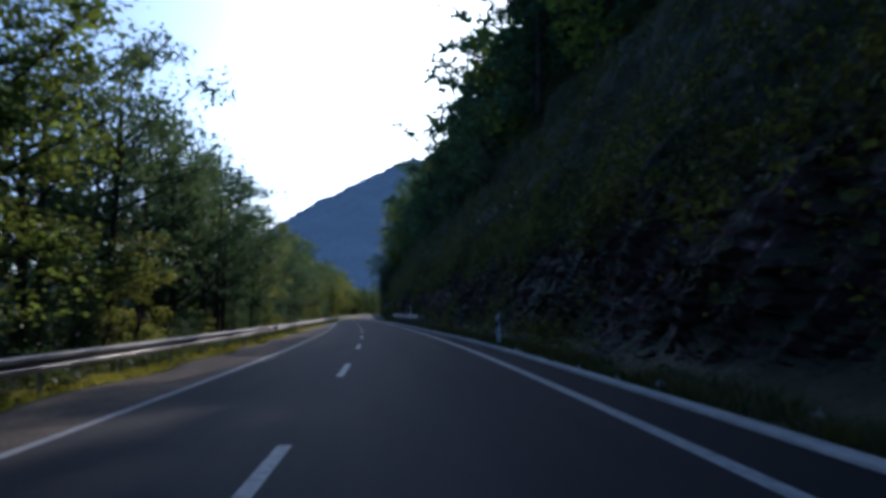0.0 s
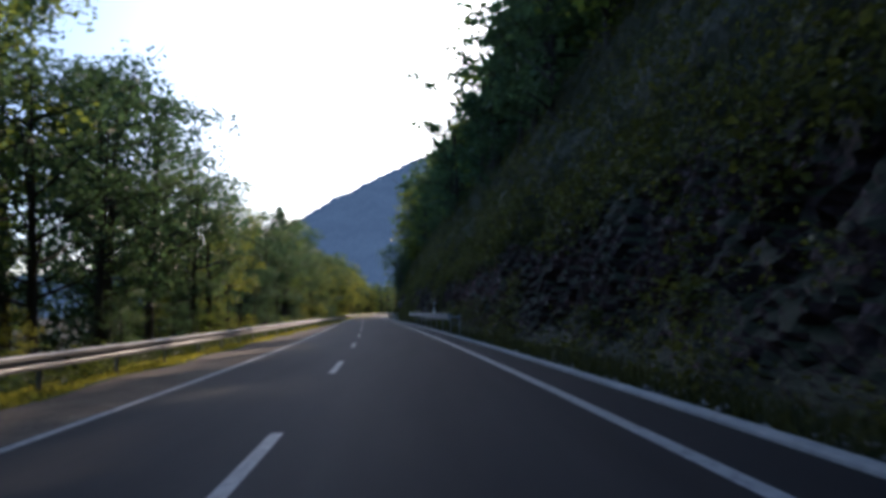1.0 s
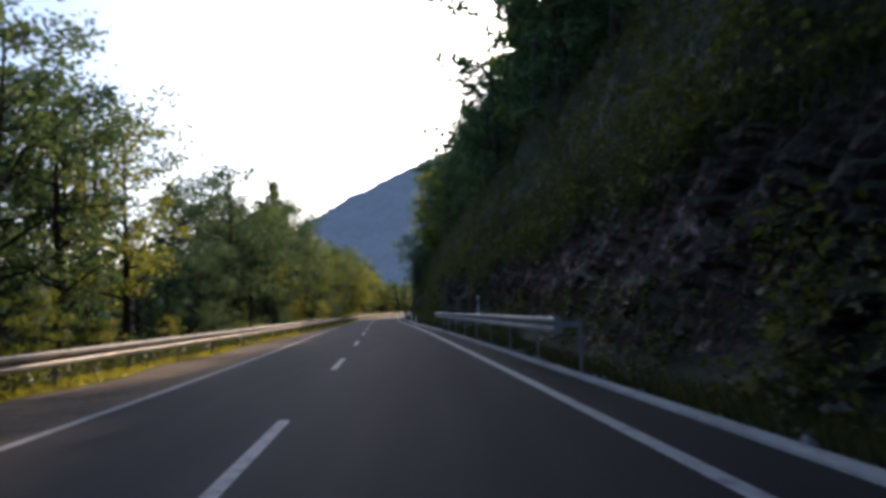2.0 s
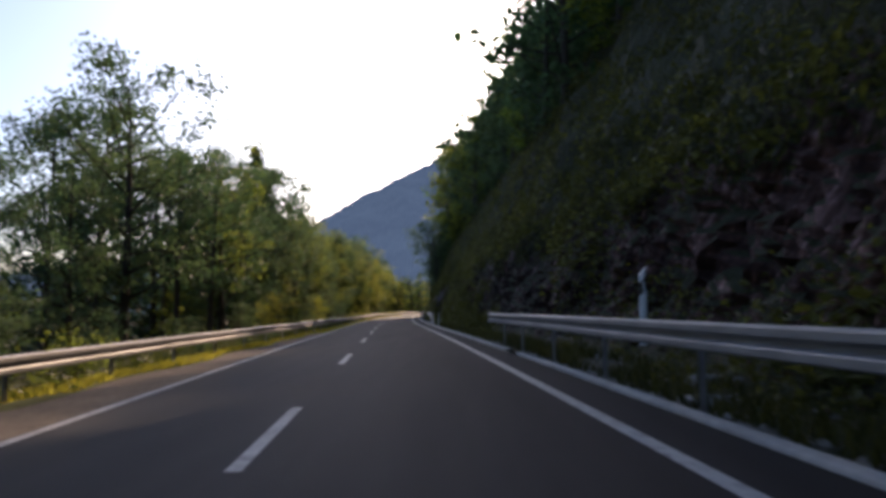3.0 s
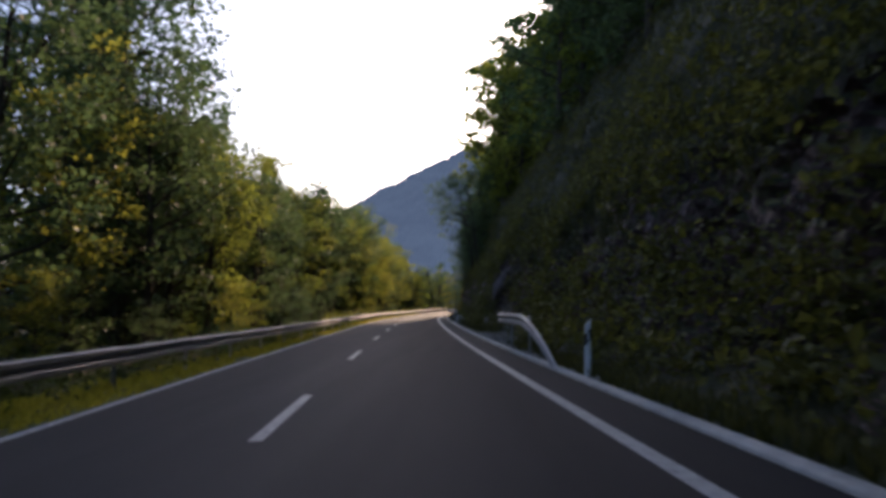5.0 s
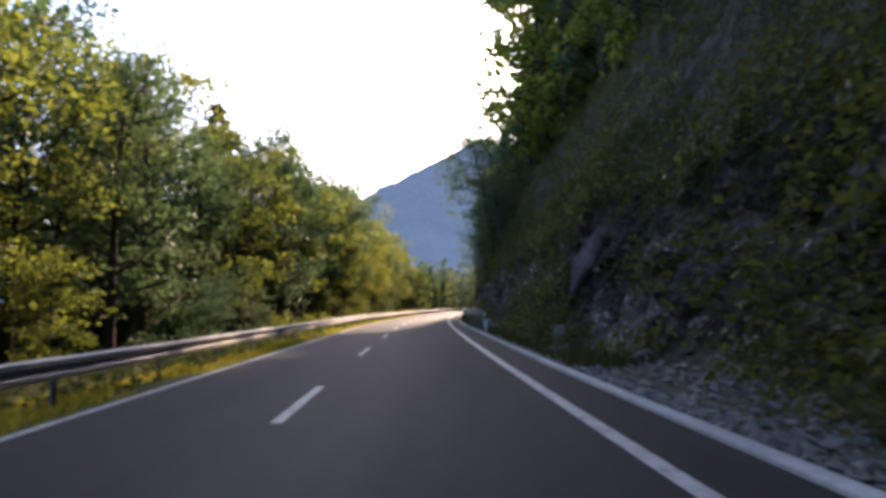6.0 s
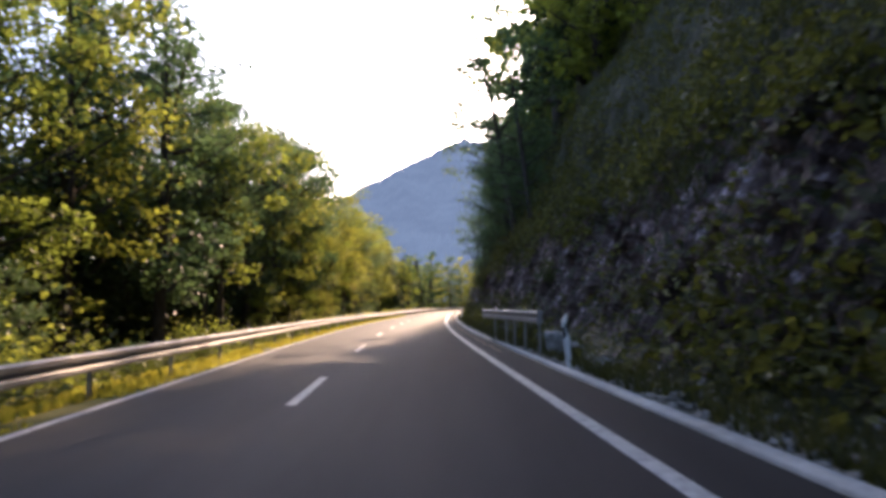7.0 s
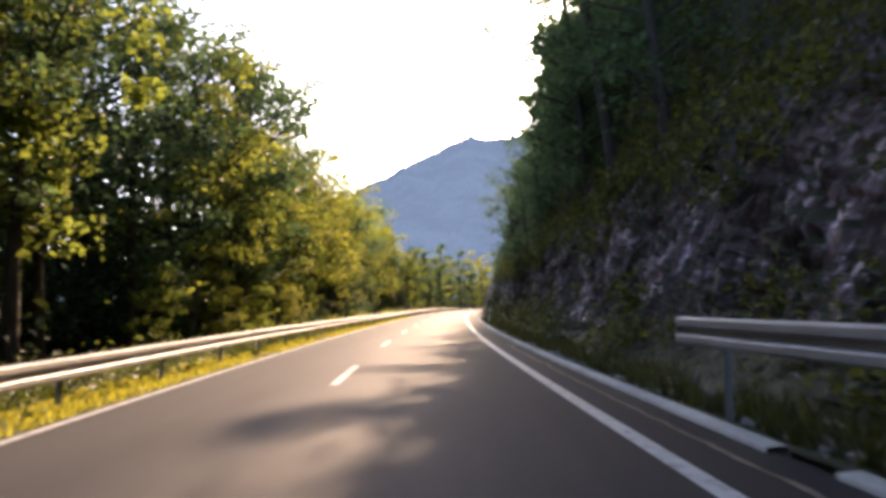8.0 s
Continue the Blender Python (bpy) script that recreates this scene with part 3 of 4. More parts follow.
HILL_TOPS = {3.2: [15.0, 12.5, 12.0, 11.5, 12.0, 10.2, 11.5, 11.0, 7.2, 5.0, 4.4, 4.2, 3.0, 4.5, 6.0, 6.0],
             4.4: [15.0, 14.5, 12.3, 11.5, 13.0, 10.4, 11.5, 15.0, 11.3, 9.2, 8.6, 7.0, 5.0, 3.5, 6.0, 6.0],
             8.0: [16.0, 16.5, 16.0, 15.5, 14.0, 14.4, 8.8, 12.5, 12.8, 19.5, 20.0, 8.0, 8.0, 9.0, 10.0, 10.0],
             12.0: [17.0, 17.0, 18.0, 14.5, 14.5, 14.0, 13.5, 13.2, 13.6, 19.5, 21.5, 11.0, 10.0, 11.0, 12.0, 14.0],
             24.0: [18.0, 18.0, 18.0, 18.0, 18.0, 18.0, 18.0, 17.0, 17.6, 18.0, 20.0, 20.0, 18.0, 18.0, 18.0, 18.0]}


def tops(table, away, s):
    keys = sorted(table)
    return float(np.interp(away, keys, [np.interp(s, ALONG_TOPS, table[k]) for k in keys]))


def left_height(s, a):
    h = tops(LEFT_TOPS, abs(a), s)
    if abs(s - 86.5 - 1.9 * (abs(a) - 9.5)) < 5.5 + 0.2 * abs(a):      # a clearing
        h = min(h, 4.2 + 0.2 * abs(a))
    return h


def copies_joined(name, rows, label):
    """Many trees too far in to be told apart, joined by what they are made of: rows of (prototype, pose)."""
    for kind in sorted({p.name for p, _ in rows}):
        V, F, n = [], [], 0
        proto = bpy.data.objects[kind]
        me = next(c for c in proto.children if c.name.startswith("crown")).data
        v = np.empty(len(me.vertices) * 3, np.float32)
        me.vertices.foreach_get("co", v)
        f = np.empty(len(me.loops), np.int32)
        me.loops.foreach_get("vertex_index", f)
        v, f = v.reshape(-1, 3), f.reshape(-1, 3)
        for p, m in rows:
            if p.name == kind:
                M = np.array(m)
                V.append(v @ M[:3, :3].T + M[:3, 3])
                F.append(f + n)
                n += len(v)
        tagged(new(name, quick_mesh(name, np.concatenate(V), np.concatenate(F), me.materials[0])), label, "forest", kind="stuff")


PICK = (0, 0, 1, 2, 3, 3, 4)
s = -24.0
while s < 300:
    a = min(rail_line(s) - rnd.uniform(4.2, 5.6), -rnd.uniform(8.6, 10.2))
    h = left_height(s, a) * rnd.uniform(0.85, 1.08) * (0.76 if 117 < s < 140 else 0.85 if 62 < s < 77 else 1)      # lower stretches
    # more of the yellow-green colour along stretches that look sunlit
    k = 1 if rnd.random() < (0.6 if s > 210 else 0.3 if 148 < s < 180 else 0.1) else PICK[rnd.randrange(7)]
    if 90 < s < 105 and k == 1:
        k = 0
    if 185 < s < 212:      # tall trees with high crowns over a dark, open floor
        k = (2, 3, 2, 4, 2)[k]
    plant(NEAR[k], spot(s, a, floor_z(a), rnd.uniform(0, 360), h / 12), "trees along the barrier")
    s += rnd.uniform(4.0, 6.6)
s = -20.0
while s < 320:
    a = -rnd.uniform(12.5, 15.0)
    h = left_height(s, a) * rnd.uniform(0.85, 1.06) * (0.82 if 100 < s < 110 or 128 < s < 140 else 0.76 if 70 < s < 75 else 1)
    k = PICK[rnd.randrange(7)]
    proto = NEAR[2 if 183 < s < 214 else k]
    plant(proto, spot(s, a, floor_z(a), rnd.uniform(0, 360), h / 12), "trees along the barrier")
    s += rnd.uniform(5.0, 8.0)
s = 300.0
bend_rnd = random.Random(3)
while s < 450:
    a = rail_line(s) - bend_rnd.uniform(2.2, 4.5)
    proto = SPRUCE if bend_rnd.random() < 0.22 else NARROW[0 if bend_rnd.random() < 0.55 else 1]
    plant(proto, spot(s, a, floor_z(a), bend_rnd.uniform(0, 360), left_height(s, a) * bend_rnd.uniform(0.72, 1.08) / 12), "trees along the barrier")
    s += bend_rnd.uniform(4.5, 7.5)
deep = []
# the wood is a thin belt at first and deepens where the valley bends
for lo, hi, step, first in ((16, 20, 5.5, -10.0), (21, 29, 7.5, -10.0), (30, 45, 7, 172.0), (47, 75, 9, 225.0)):
    s = first
    while s < 430:
        a = -rnd.uniform(lo, hi)
        h = left_height(s, a) * rnd.uniform(0.48, 0.78) * (0.7 if 138 < s < 172 else 1)
        proto = LIGHT[rnd.randrange(2)] if lo > 20 or s > 310 else FAR[(0, 2, 0, 2, 1)[rnd.randrange(5)]]
        deep.append((proto, spot(s, a, floor_z(a), rnd.uniform(0, 360), h / 12)))
        s += rnd.uniform(step * 0.7, step * 1.4)
s = -10.0
while s < 300:
    a = rail_line(s) - rnd.uniform(1.3, 2.6)
    k, turn, size = 0 if rnd.random() < 0.3 else 1, rnd.uniform(0, 360), rnd.uniform(0.35, 0.9)
    if not 183 < s < 205:
        plant(BUSHES[k], spot(s, a, -0.42, turn, size), "bushes behind the barrier")
    s += rnd.uniform(3.5, 9)

for s, a, h, k in ((104.0, -16.0, 11.5, 3), (114.5, -14.0, 12.5, 3), (143.5, -12.5, 16.5, 0), (148.0, -12.0, 17.0, 3), (152.5, -13.0, 16.5, 4), (219.0, -8.6, 9.0, 1), (224.5, -8.2, 8.5, 1), (231.0, -8.0, 8.5, 1)):
    plant(NEAR[k], spot(s, a, floor_z(a), 77 * s, h / 12), "trees along the barrier")

s = -8.0
while s < 300:
    a = rail_line(s) - rnd.uniform(3.2, 4.6)
    if s < 150 or rnd.random() < 0.45 and not 180 < s < 206:
        plant(BUSHY[1 if rnd.random() < (0.3 if s < 150 else 0.0 if 194 < s < 213 else 0.6) else 0], spot(s, a, -0.55, rnd.uniform(0, 360), rnd.uniform(3.0, 6.2) / 9), "trees along the barrier")
    s += rnd.uniform(4.0, 8.5)
for s, a, h, k in ((207.5, -8.8, 6.5, 1), (211.0, -9.8, 8.5, 0), (214.5, -8.4, 7.0, 1), (218.0, -10.2, 9.0, 1), (222.5, -9.0, 7.5, 1), (228.0, -9.8, 8.5, 0), (234.0, -8.6, 7.0, 1)):
    plant(BUSHY[k], spot(s, a, floor_z(a), 67 * s, h / 9), "trees along the barrier")
plant(GOLD_TALL, spot(199.0, -9.0, floor_z(-9.0), 25, 13.0 / 12), "trees along the barrier")
# a second, taller row of bushy growth that closes the view between the trunks
s = 2.0
while s < 168:
    a = rail_line(s) - rnd.uniform(6.0, 9.0)
    if abs(s - 86.5) > 5:
        plant(BUSHY[1 if rnd.random() < 0.15 else 0], spot(s, a, floor_z(a), rnd.uniform(0, 360), rnd.uniform(5.5, 9.0) / 9), "trees along the barrier")
    s += rnd.uniform(4.5, 8.0)
for k in range(10):
    s, a = 160.0 + 4.4 * k, -19.0 - 2.2 * (k % 3)
    plant(NEAR[(2, 3, 4, 0, 2)[k % 5]], spot(s, a, floor_z(a), 61 * k, (15.5 + 1.2 * (k % 3)) / 12), "trees along the barrier", "tall broad-leaved tree at the back of the forest edge")
# tall spruces over the broad crowns
for s, a, h in ((150.5, -14.5, 21.0), (155.0, -16.5, 19.0), (197.0, -16.0, 19.5), (179.0, -16.5, 17.0), (262.0, -9.0, 13.5), (292.0, -8.4, 14.0), (316.0, -8.2, 12.0)):
    plant(SPRUCE, spot(s, a, floor_z(a), 37 * s, h / 12), "trees along the barrier", "tall dark spruce rising above the broad-leaved trees")

# trees on the hillside; their tops make the skyline that shades the road
hill_rnd = random.Random(5)
s = -30.0
while s < 420:
    for da in (3.6, 5.5, 8.0, 12.0, 17.0, 24.0, 33.0, 45.0, 60.0):
        u = float(np.interp(da, PA, np.arange(len(PA)))) / (len(PA) - 1)
        ss = s + hill_rnd.uniform(-3, 3)
        p = hill_point(ss, u + hill_rnd.uniform(-0.02, 0.02))
        if da < 7 and ss < 214:      # the slope over the cut is open grass
            continue
        h = tops(HILL_TOPS, da, ss) * (hill_rnd.uniform(0.92, 1.03) if da > 7 and 150 < ss < 225 else hill_rnd.uniform(0.78, 1.02))
        if h < 2.5:
            continue
        proto = SPRUCE if hill_rnd.random() < 0.03 else HILL_TREES[hill_rnd.randrange(2)] if da < 7 else FAR[hill_rnd.randrange(3)]
        m = pose(p[0], p[1], p[2] - 0.2, 0, 0, hill_rnd.uniform(0, 360)) @ Matrix.Scale(h / 12, 4)
        if da > 14 or not 20 < ss < 290:
            proto = LIGHT[hill_rnd.randrange(2)]
        if da < 10 and ss < 300 or proto.name not in USED:
            plant(proto, m, "trees on the hillside", "broad-leaved tree on the steep shaded hillside" if proto is not SPRUCE else "dark spruce on the steep shaded hillside")
        else:
            deep.append((proto, m))
    s += hill_rnd.uniform(5.0, 7.0)
# slender trees on the nose of the bluff, close over the road
for k in range(5):
    s = 221.0 + 2.6 * k
    p = hill_point(s, 0.60 + 0.01 * (k % 2))
    plant(FAR[k % 3], pose(p[0], p[1], p[2] - 0.3, 0, 0, 71 * k) @ Matrix.Scale((9.0 - 0.7 * k) / 12, 4), "trees on the hillside", "small broad-leaved tree on the nose of the rock bluff")
for k in range(5):
    s = 211.0 + 2.8 * k
    p = hill_point(s, 0.49 + 0.012 * (k % 3))
    plant(NEAR[3], pose(p[0], p[1], p[2] - 0.3, 0, -4, 53 * k) @ Matrix.Scale((6.6 + 1.1 * (k % 3) + 0.35 * k) / 12, 4), "trees on the hillside", "small slender tree on the nose of the rock bluff")
# tall thin trees at the bluff's edge, through which the sun shines
for s, a, h, lean, proto in ((200.5, 8.6, 12.0, -8, OVERHANG), (205.0, 7.9, 16.5, -9, NEAR[2]), (210.5, 8.3, 13.5, -8, OVERHANG),
                             (221, 7.8, 7.6, -7, OVERHANG), (227, 7.6, 7.2, -7, OVERHANG), (233, 7.6, 6.8, -7, OVERHANG), (239, 8.0, 6.8, -7, OVERHANG)):
    u = float(np.interp(a - kerb_line(s), PA, np.arange(len(PA)))) / (len(PA) - 1)
    p = hill_point(s, u)
    plant(proto, pose(p[0], p[1], p[2] - 0.3, 0, lean, heading(s)) @ pose(0, 0, 0, 0, 0, 40 * s) @ Matrix.Scale(h / 12, 4), "trees on the hillside", "thin tree leaning from the bluff, sun behind it")
for _ in range(26):
    s = hill_rnd.uniform(5, 250)
    p = hill_point(s, hill_rnd.uniform(0.25 if 175 < s < 198 or 58 < s < 100 else 0.12, 0.5))
    plant(BUSHES[2], pose(p[0] - 0.1, p[1], p[2] - 0.1, 0, 0, hill_rnd.uniform(0, 360)) @ Matrix.Scale(hill_rnd.uniform(0.6, 1.2), 4), "shrubs on the rock slope")
copies_joined("forest", deep, "dense mixed forest further in, crowns merging")


# ---- crash barriers ----
def seat(thing, m):
    """Set the thing's origin at its first post, leaving its parts where they stand."""
    for c in thing.children:
        c.matrix_basis = m.inverted() @ c.matrix_basis
    thing.matrix_basis = m


def w_profile(h, depth):
    """Outline of a beam with two waves: (out, up) points, front then back."""
    front = [(depth * o, h * z) for o, z in ((0.0, -0.5), (0.55, -0.475), (0.95, -0.43), (1.0, -0.40), (1.0, -0.19), (0.9, -0.155), (0.1, -0.085), (0.0, -0.06),
             (0.0, 0.06), (0.1, 0.085), (0.9, 0.155), (1.0, 0.19), (1.0, 0.40), (0.95, 0.43), (0.55, 0.475), (0.0, 0.5))]
    back = [(o - 0.006, z) for o, z in reversed(front)]
    return front + back


def beam_mesh(name, h, depth, length):
    prof = w_profile(h, depth)
    n = len(prof)
    v = [(o, y, z) for y in (-length / 2, length / 2) for o, z in prof]
    f = [(i, (i + 1) % n, n + (i + 1) % n, n + i) for i in range(n)]
    f += [(i, i + 1, n - 2 - i, n - 1 - i) for i in range(n // 2 - 1)]
    f += [(n + n - 1 - i, n + n - 2 - i, n + i + 1, n + i) for i in range(n // 2 - 1)]
    me = mesh_of(name, v, f, STEEL)
    return me


def post_mesh(h):
    bm = bmesh.new()
    for at, size in (((0, -0.045, 0), (0.055, 0.006, h)), ((0, 0.045, 0), (0.055, 0.006, h)), ((-0.025, 0, 0), (0.006, 0.084, h))):
        box(bm, size, (at[0], at[1], -h / 2))
    return finish(bm, "post", STEEL)


def bolt_mesh():
    bm = bmesh.new()
    bmesh.ops.create_cone(bm, cap_ends=True, segments=8, radius1=0.022, radius2=0.016, depth=0.016, matrix=Matrix.Rotation(math.pi / 2, 4, "Y"))
    return finish(bm, "bolt", STEEL)


BEAM = beam_mesh("beam", 0.31, 0.08, 4.03)
POST = post_mesh(1.0)
BOLT = bolt_mesh()
RAIL_TOP = 0.69
barrier = tagged(new("crash_barrier"), "long galvanised steel crash barrier on posts at the forest edge", "guardrail")
for k in range(-60, 66):
    s = 190.6 + 4 * k
    if not -50 < s < 452:
        continue
    a = float(rail_line(s))
    slope = math.degrees(math.atan2(float(rail_line(s + 4) - rail_line(s)), 4.0))
    m = spot(s + 2, (a + float(rail_line(s + 4))) / 2, RAIL_TOP - 0.155, -slope)
    b = part("beam", BEAM, barrier, m)
    if -5 < s < 260:
        for dz in (-0.075, 0.075):
            part("bolt", BOLT, b, Matrix.Translation((0.084, -1.9, dz)))
    part("post", POST, barrier, spot(s, a - 0.07, RAIL_TOP - 0.05))
seat(barrier, spot(-47.4, float(rail_line(-47.4)), -0.07))


def right_barrier(s0, s1, a0, label, buried=False, flare=0.0, every=2):
    """A deep two-wave barrier on the hill side, facing the road, with squared ends."""
    thing = tagged(new("crash_barrier"), label, "guardrail")
    n = max(2, int(round((s1 - s0) / 2.2)))
    L = (s1 - s0) / n
    me = beam_mesh("beam", 0.32, 0.085, L + 0.03)
    for k in range(n):
        s = s0 + L * (k + 0.5)
        out = a0 + flare * (1 - (k + 0.5) / n)
        part("beam", me, thing, spot(s, out, 1.02, 180 + math.degrees(flare / (s1 - s0))))
        if k % every == 0 or k == n - 1:
            sp = s0 + L * (k + 0.25) if k < n - 1 else s1 - 0.25
            far = max(out + 0.13, float(kerb_line(sp)) + 0.16)
            post = part("post", POST_TALL, thing, spot(sp, far, 1.14, 180))
            bm = bmesh.new()
            box(bm, (far - out - 0.02, 0.09, 0.14), (0.5 * (far - out), 0, -0.12), 0.006)
            part("spacer", finish(bm, "spacer", STEEL), post)
    bm = bmesh.new()
    box(bm, (0.15, 0.012, 0.36), (0, 0, 0), 0.003)
    plate = finish(bm, "end_plate", STEEL)
    part("end_plate", plate, thing, spot(s1 + 0.02, a0, 1.02))
    if not buried:
        part("end_plate", plate, thing, spot(s0 - 0.02, a0 + flare, 1.02))
    else:
        prof = w_profile(0.32, 0.085)
        rows = []
        for t in np.linspace(0, 1, 12):
            z = 1.14 * (1 - (1 - t) ** 2.0) - 0.12
            p = place(s0 - 4.6 * (1 - t), a0 + 0.2 * (1 - t) ** 2 - np.array([o for o, _ in prof]), z + (0.5 + 0.5 * t) * np.array([y for _, y in prof]))
            rows.append(p)
        V = np.concatenate(rows)
        m = len(prof)
        q = np.array([(r * m + i, r * m + (i + 1) % m, (r + 1) * m + (i + 1) % m, (r + 1) * m + i) for r in range(11) for i in range(m)])
        part("buried_end", quick_mesh("buried_end", V, q, STEEL), thing, None, "beam bent down into the ground")
    seat(thing, spot(s0, a0 + flare, 0.0))
    return thing


POST_TALL = post_mesh(1.25)
right_barrier(58.0, 92.3, 4.72, "galvanised steel crash barrier before the shaded rock")
right_barrier(134.0, 138.6, 4.72, "short galvanised crash barrier with its end bent to the ground", True)
right_barrier(177.5, 188.8, 4.66, "short galvanised steel crash barrier below the rock face", False, 0.36, 1)


# ---- marker posts ----
def marker_post():
    thing = tagged(new("marker_post"), "white plastic roadside marker post with a slanted black band", "marker post", "marker posts")

    def shaft(z0, z1, slant0, slant1, grow=0.0):
        bm = bmesh.new()
        w, d = 0.06 + grow, 0.05 + grow
        ring = []
        for z, sl in ((z0, slant0), (z1, slant1)):
            ring.append([bm.verts.new((x * w, y * d, z + sl * x)) for x, y in ((-1, -0.5), (0, -1.0), (1, -0.5), (1, 0.6), (-1, 0.6))])
        for i in range(5):
            j = (i + 1) % 5
            bm.faces.new((ring[0][i], ring[0][j], ring[1][j], ring[1][i]))
        bm.faces.new(ring[0][::-1])
        bm.faces.new(ring[1])
        return bm
    part("shaft", finish(shaft(-0.3, 0.66, 0, 0.07), "shaft", WHITE_PLASTIC), thing)
    part("band", finish(shaft(0.66, 0.90, 0.07, 0.07, 0.002), "band", BLACK_PLASTIC), thing, None, "black band")
    part("cap", finish(shaft(0.90, 1.06, 0.07, 0.07), "cap", WHITE_PLASTIC), thing)
    bm = bmesh.new()
    box(bm, (0.045, 0.008, 0.17), (0.0, -0.056, 0.78), 0.003)
    part("reflector", finish(bm, "reflector", REFLECTOR), thing, None, "pale upright reflector")
    return thing


MARKER = marker_post()
MARKER.matrix_basis = spot(79.6, 5.86, 0.95, 0, 1.0, (0, 1))
for s, a, z, size, lean in ((26.0, 5.6, -0.02, 1.2, -3), (127.8, 5.15, 0, 1, 1), (174.2, 5.06, 0.02, 1, -5), (234.0, 5.2, 0, 1, 1)):
    copy_thing(MARKER, spot(s, a, z, 0, size, (0, lean)))


# ---- boulders and stones at the foot of the slope ----
def boulder(seed, size, label, material=None):
    """A broken block: the hull of a few points, split finer, its faces slightly uneven."""
    g = random.Random(int(seed * 10))
    bm = bmesh.new()
    for _ in range(15):
        v = Vector((g.uniform(-1, 1), g.uniform(-1, 1), g.uniform(-1, 1)))
        v = v / max(abs(v.x), abs(v.y), abs(v.z)) * g.uniform(0.72, 1.0)
        bm.verts.new(Vector((v.x * size[0], v.y * size[1], v.z * size[2])) * 0.5)
    bmesh.ops.convex_hull(bm, input=bm.verts)
    bmesh.ops.delete(bm, geom=[v for v in bm.verts if not v.link_faces], context="VERTS")
    bmesh.ops.bevel(bm, geom=bm.edges[:], offset=0.012 * min(size), segments=1, affect="EDGES")
    bmesh.ops.triangulate(bm, faces=bm.faces[:])
    bmesh.ops.subdivide_edges(bm, edges=bm.edges[:], cuts=2, use_grid_fill=True)
    for v in bm.verts:
        v.co += noise.noise_vector(v.co * 5 + Vector((seed, 0, 0))) * 0.035 * min(size)
    return tagged(new("boulder", finish(bm, "boulder", material or BOULDER)), label, "boulder")


PALE = "pale broken limestone boulder lying beside the kerb"
for k, (s, a, z, size) in enumerate(((177.4, 5.36, 0.32, (0.66, 0.7, 0.86)), (177.7, 5.95, 0.2, (0.5, 0.5, 0.36)), (174.1, 5.7, 0.05, (0.5, 0.4, 0.2)), (174.0, 5.85, 0.08, (0.45, 0.4, 0.3)),
                                     (160.4, 6.5, 0.5, (0.8, 0.7, 0.6)), (163.6, 7.2, 1.1, (0.8, 0.8, 1.3)), (165.0, 7.0, 0.6, (0.6, 0.6, 0.5)), (76.3, 5.7, 0.06, (0.8, 0.6, 0.25)), (78.0, 6.2, 0.12, (0.7, 0.6, 0.35)),
                                     (206.0, 5.9, 0.1, (0.5, 0.4, 0.35)), (184.5, 6.3, 0.15, (0.5, 0.4, 0.35)), (152.5, 6.6, 0.2, (0.5, 0.5, 0.4)))):
    boulder(k * 3.7 + 1, size, PALE).matrix_basis = spot(s, a, z, k * 50)


boulder(71.3, (1.0, 1.15, 2.9), "tall weathered limestone slab standing out of the overgrown slope", WEATHERED).matrix_basis = spot(159.6, 7.25, 2.75, 20, 1.0, (10, 18))


# ---- grass, shrubs and stones that nobody could count ----
RUBBLE_AT = ((146, 7, 1500), (163, 6, 500), (177, 4, 500), (80, 14, 900), (30, 12, 300), (205, 14, 400))


def rubble():
    """Broken stones fallen from the face: eight-sided lumps, each of its own shape."""
    g = np.random.default_rng(14)
    V, F, n = [], [], 0
    base = np.array([(1, 0, 0), (0, 1, 0), (-1, 0, 0), (0, -1, 0), (0, 0, 1), (0, 0, -1.0)])
    tri = np.array([(0, 1, 4), (1, 2, 4), (2, 3, 4), (3, 0, 4), (1, 0, 5), (2, 1, 5), (3, 2, 5), (0, 3, 5)])
    for s0, spread, count in RUBBLE_AT:
        for _ in range(2 * count):
            s = s0 + spread * g.normal()
            p = hill_point(s, 0.015 + 0.14 * g.random() ** 1.4)
            r = 0.02 + 0.09 * g.random() ** 4
            v = base * r * (0.6 + 0.8 * g.random((6, 3)).clip(0.2)) * (1, 1, 0.75) + g.normal(size=(6, 3)) * r * 0.22
            t = g.random() * 6.28
            m = np.array([(math.cos(t), -math.sin(t), 0), (math.sin(t), math.cos(t), 0), (0, 0, 1)])
            V.append(v @ m + p + (0, 0, 0.4 * r))
            F.append(tri + n)
            n += 6
    return quick_mesh("rubble", np.concatenate(V), np.concatenate(F), STONES)


tagged(new("rubble", rubble()), "pale broken stones lying at the foot of the rock", "rubble", kind="stuff")


def blades(name, n, where, height, material, label, category="grass"):
    g = np.random.default_rng(len(name))
    P = where(g, n)
    n = len(P)
    t = g.random(n) * 2 * math.pi
    h = height * (0.5 + g.random(n)) 
    w = 0.012 + 0.02 * g.random(n)
    lean = g.normal(size=(n, 2)) * 0.35 * h[:, None]
    d = np.stack([np.cos(t), np.sin(t), 0 * t], -1) * w[:, None]
    tip = P + np.concatenate([lean, h[:, None]], 1)
    V = np.stack([P - d, P + d, tip], 1).reshape(-1, 3)
    return tagged(new(name, quick_mesh(name, V, np.arange(3 * n).reshape(-1, 3), material)), label, category, kind="stuff")


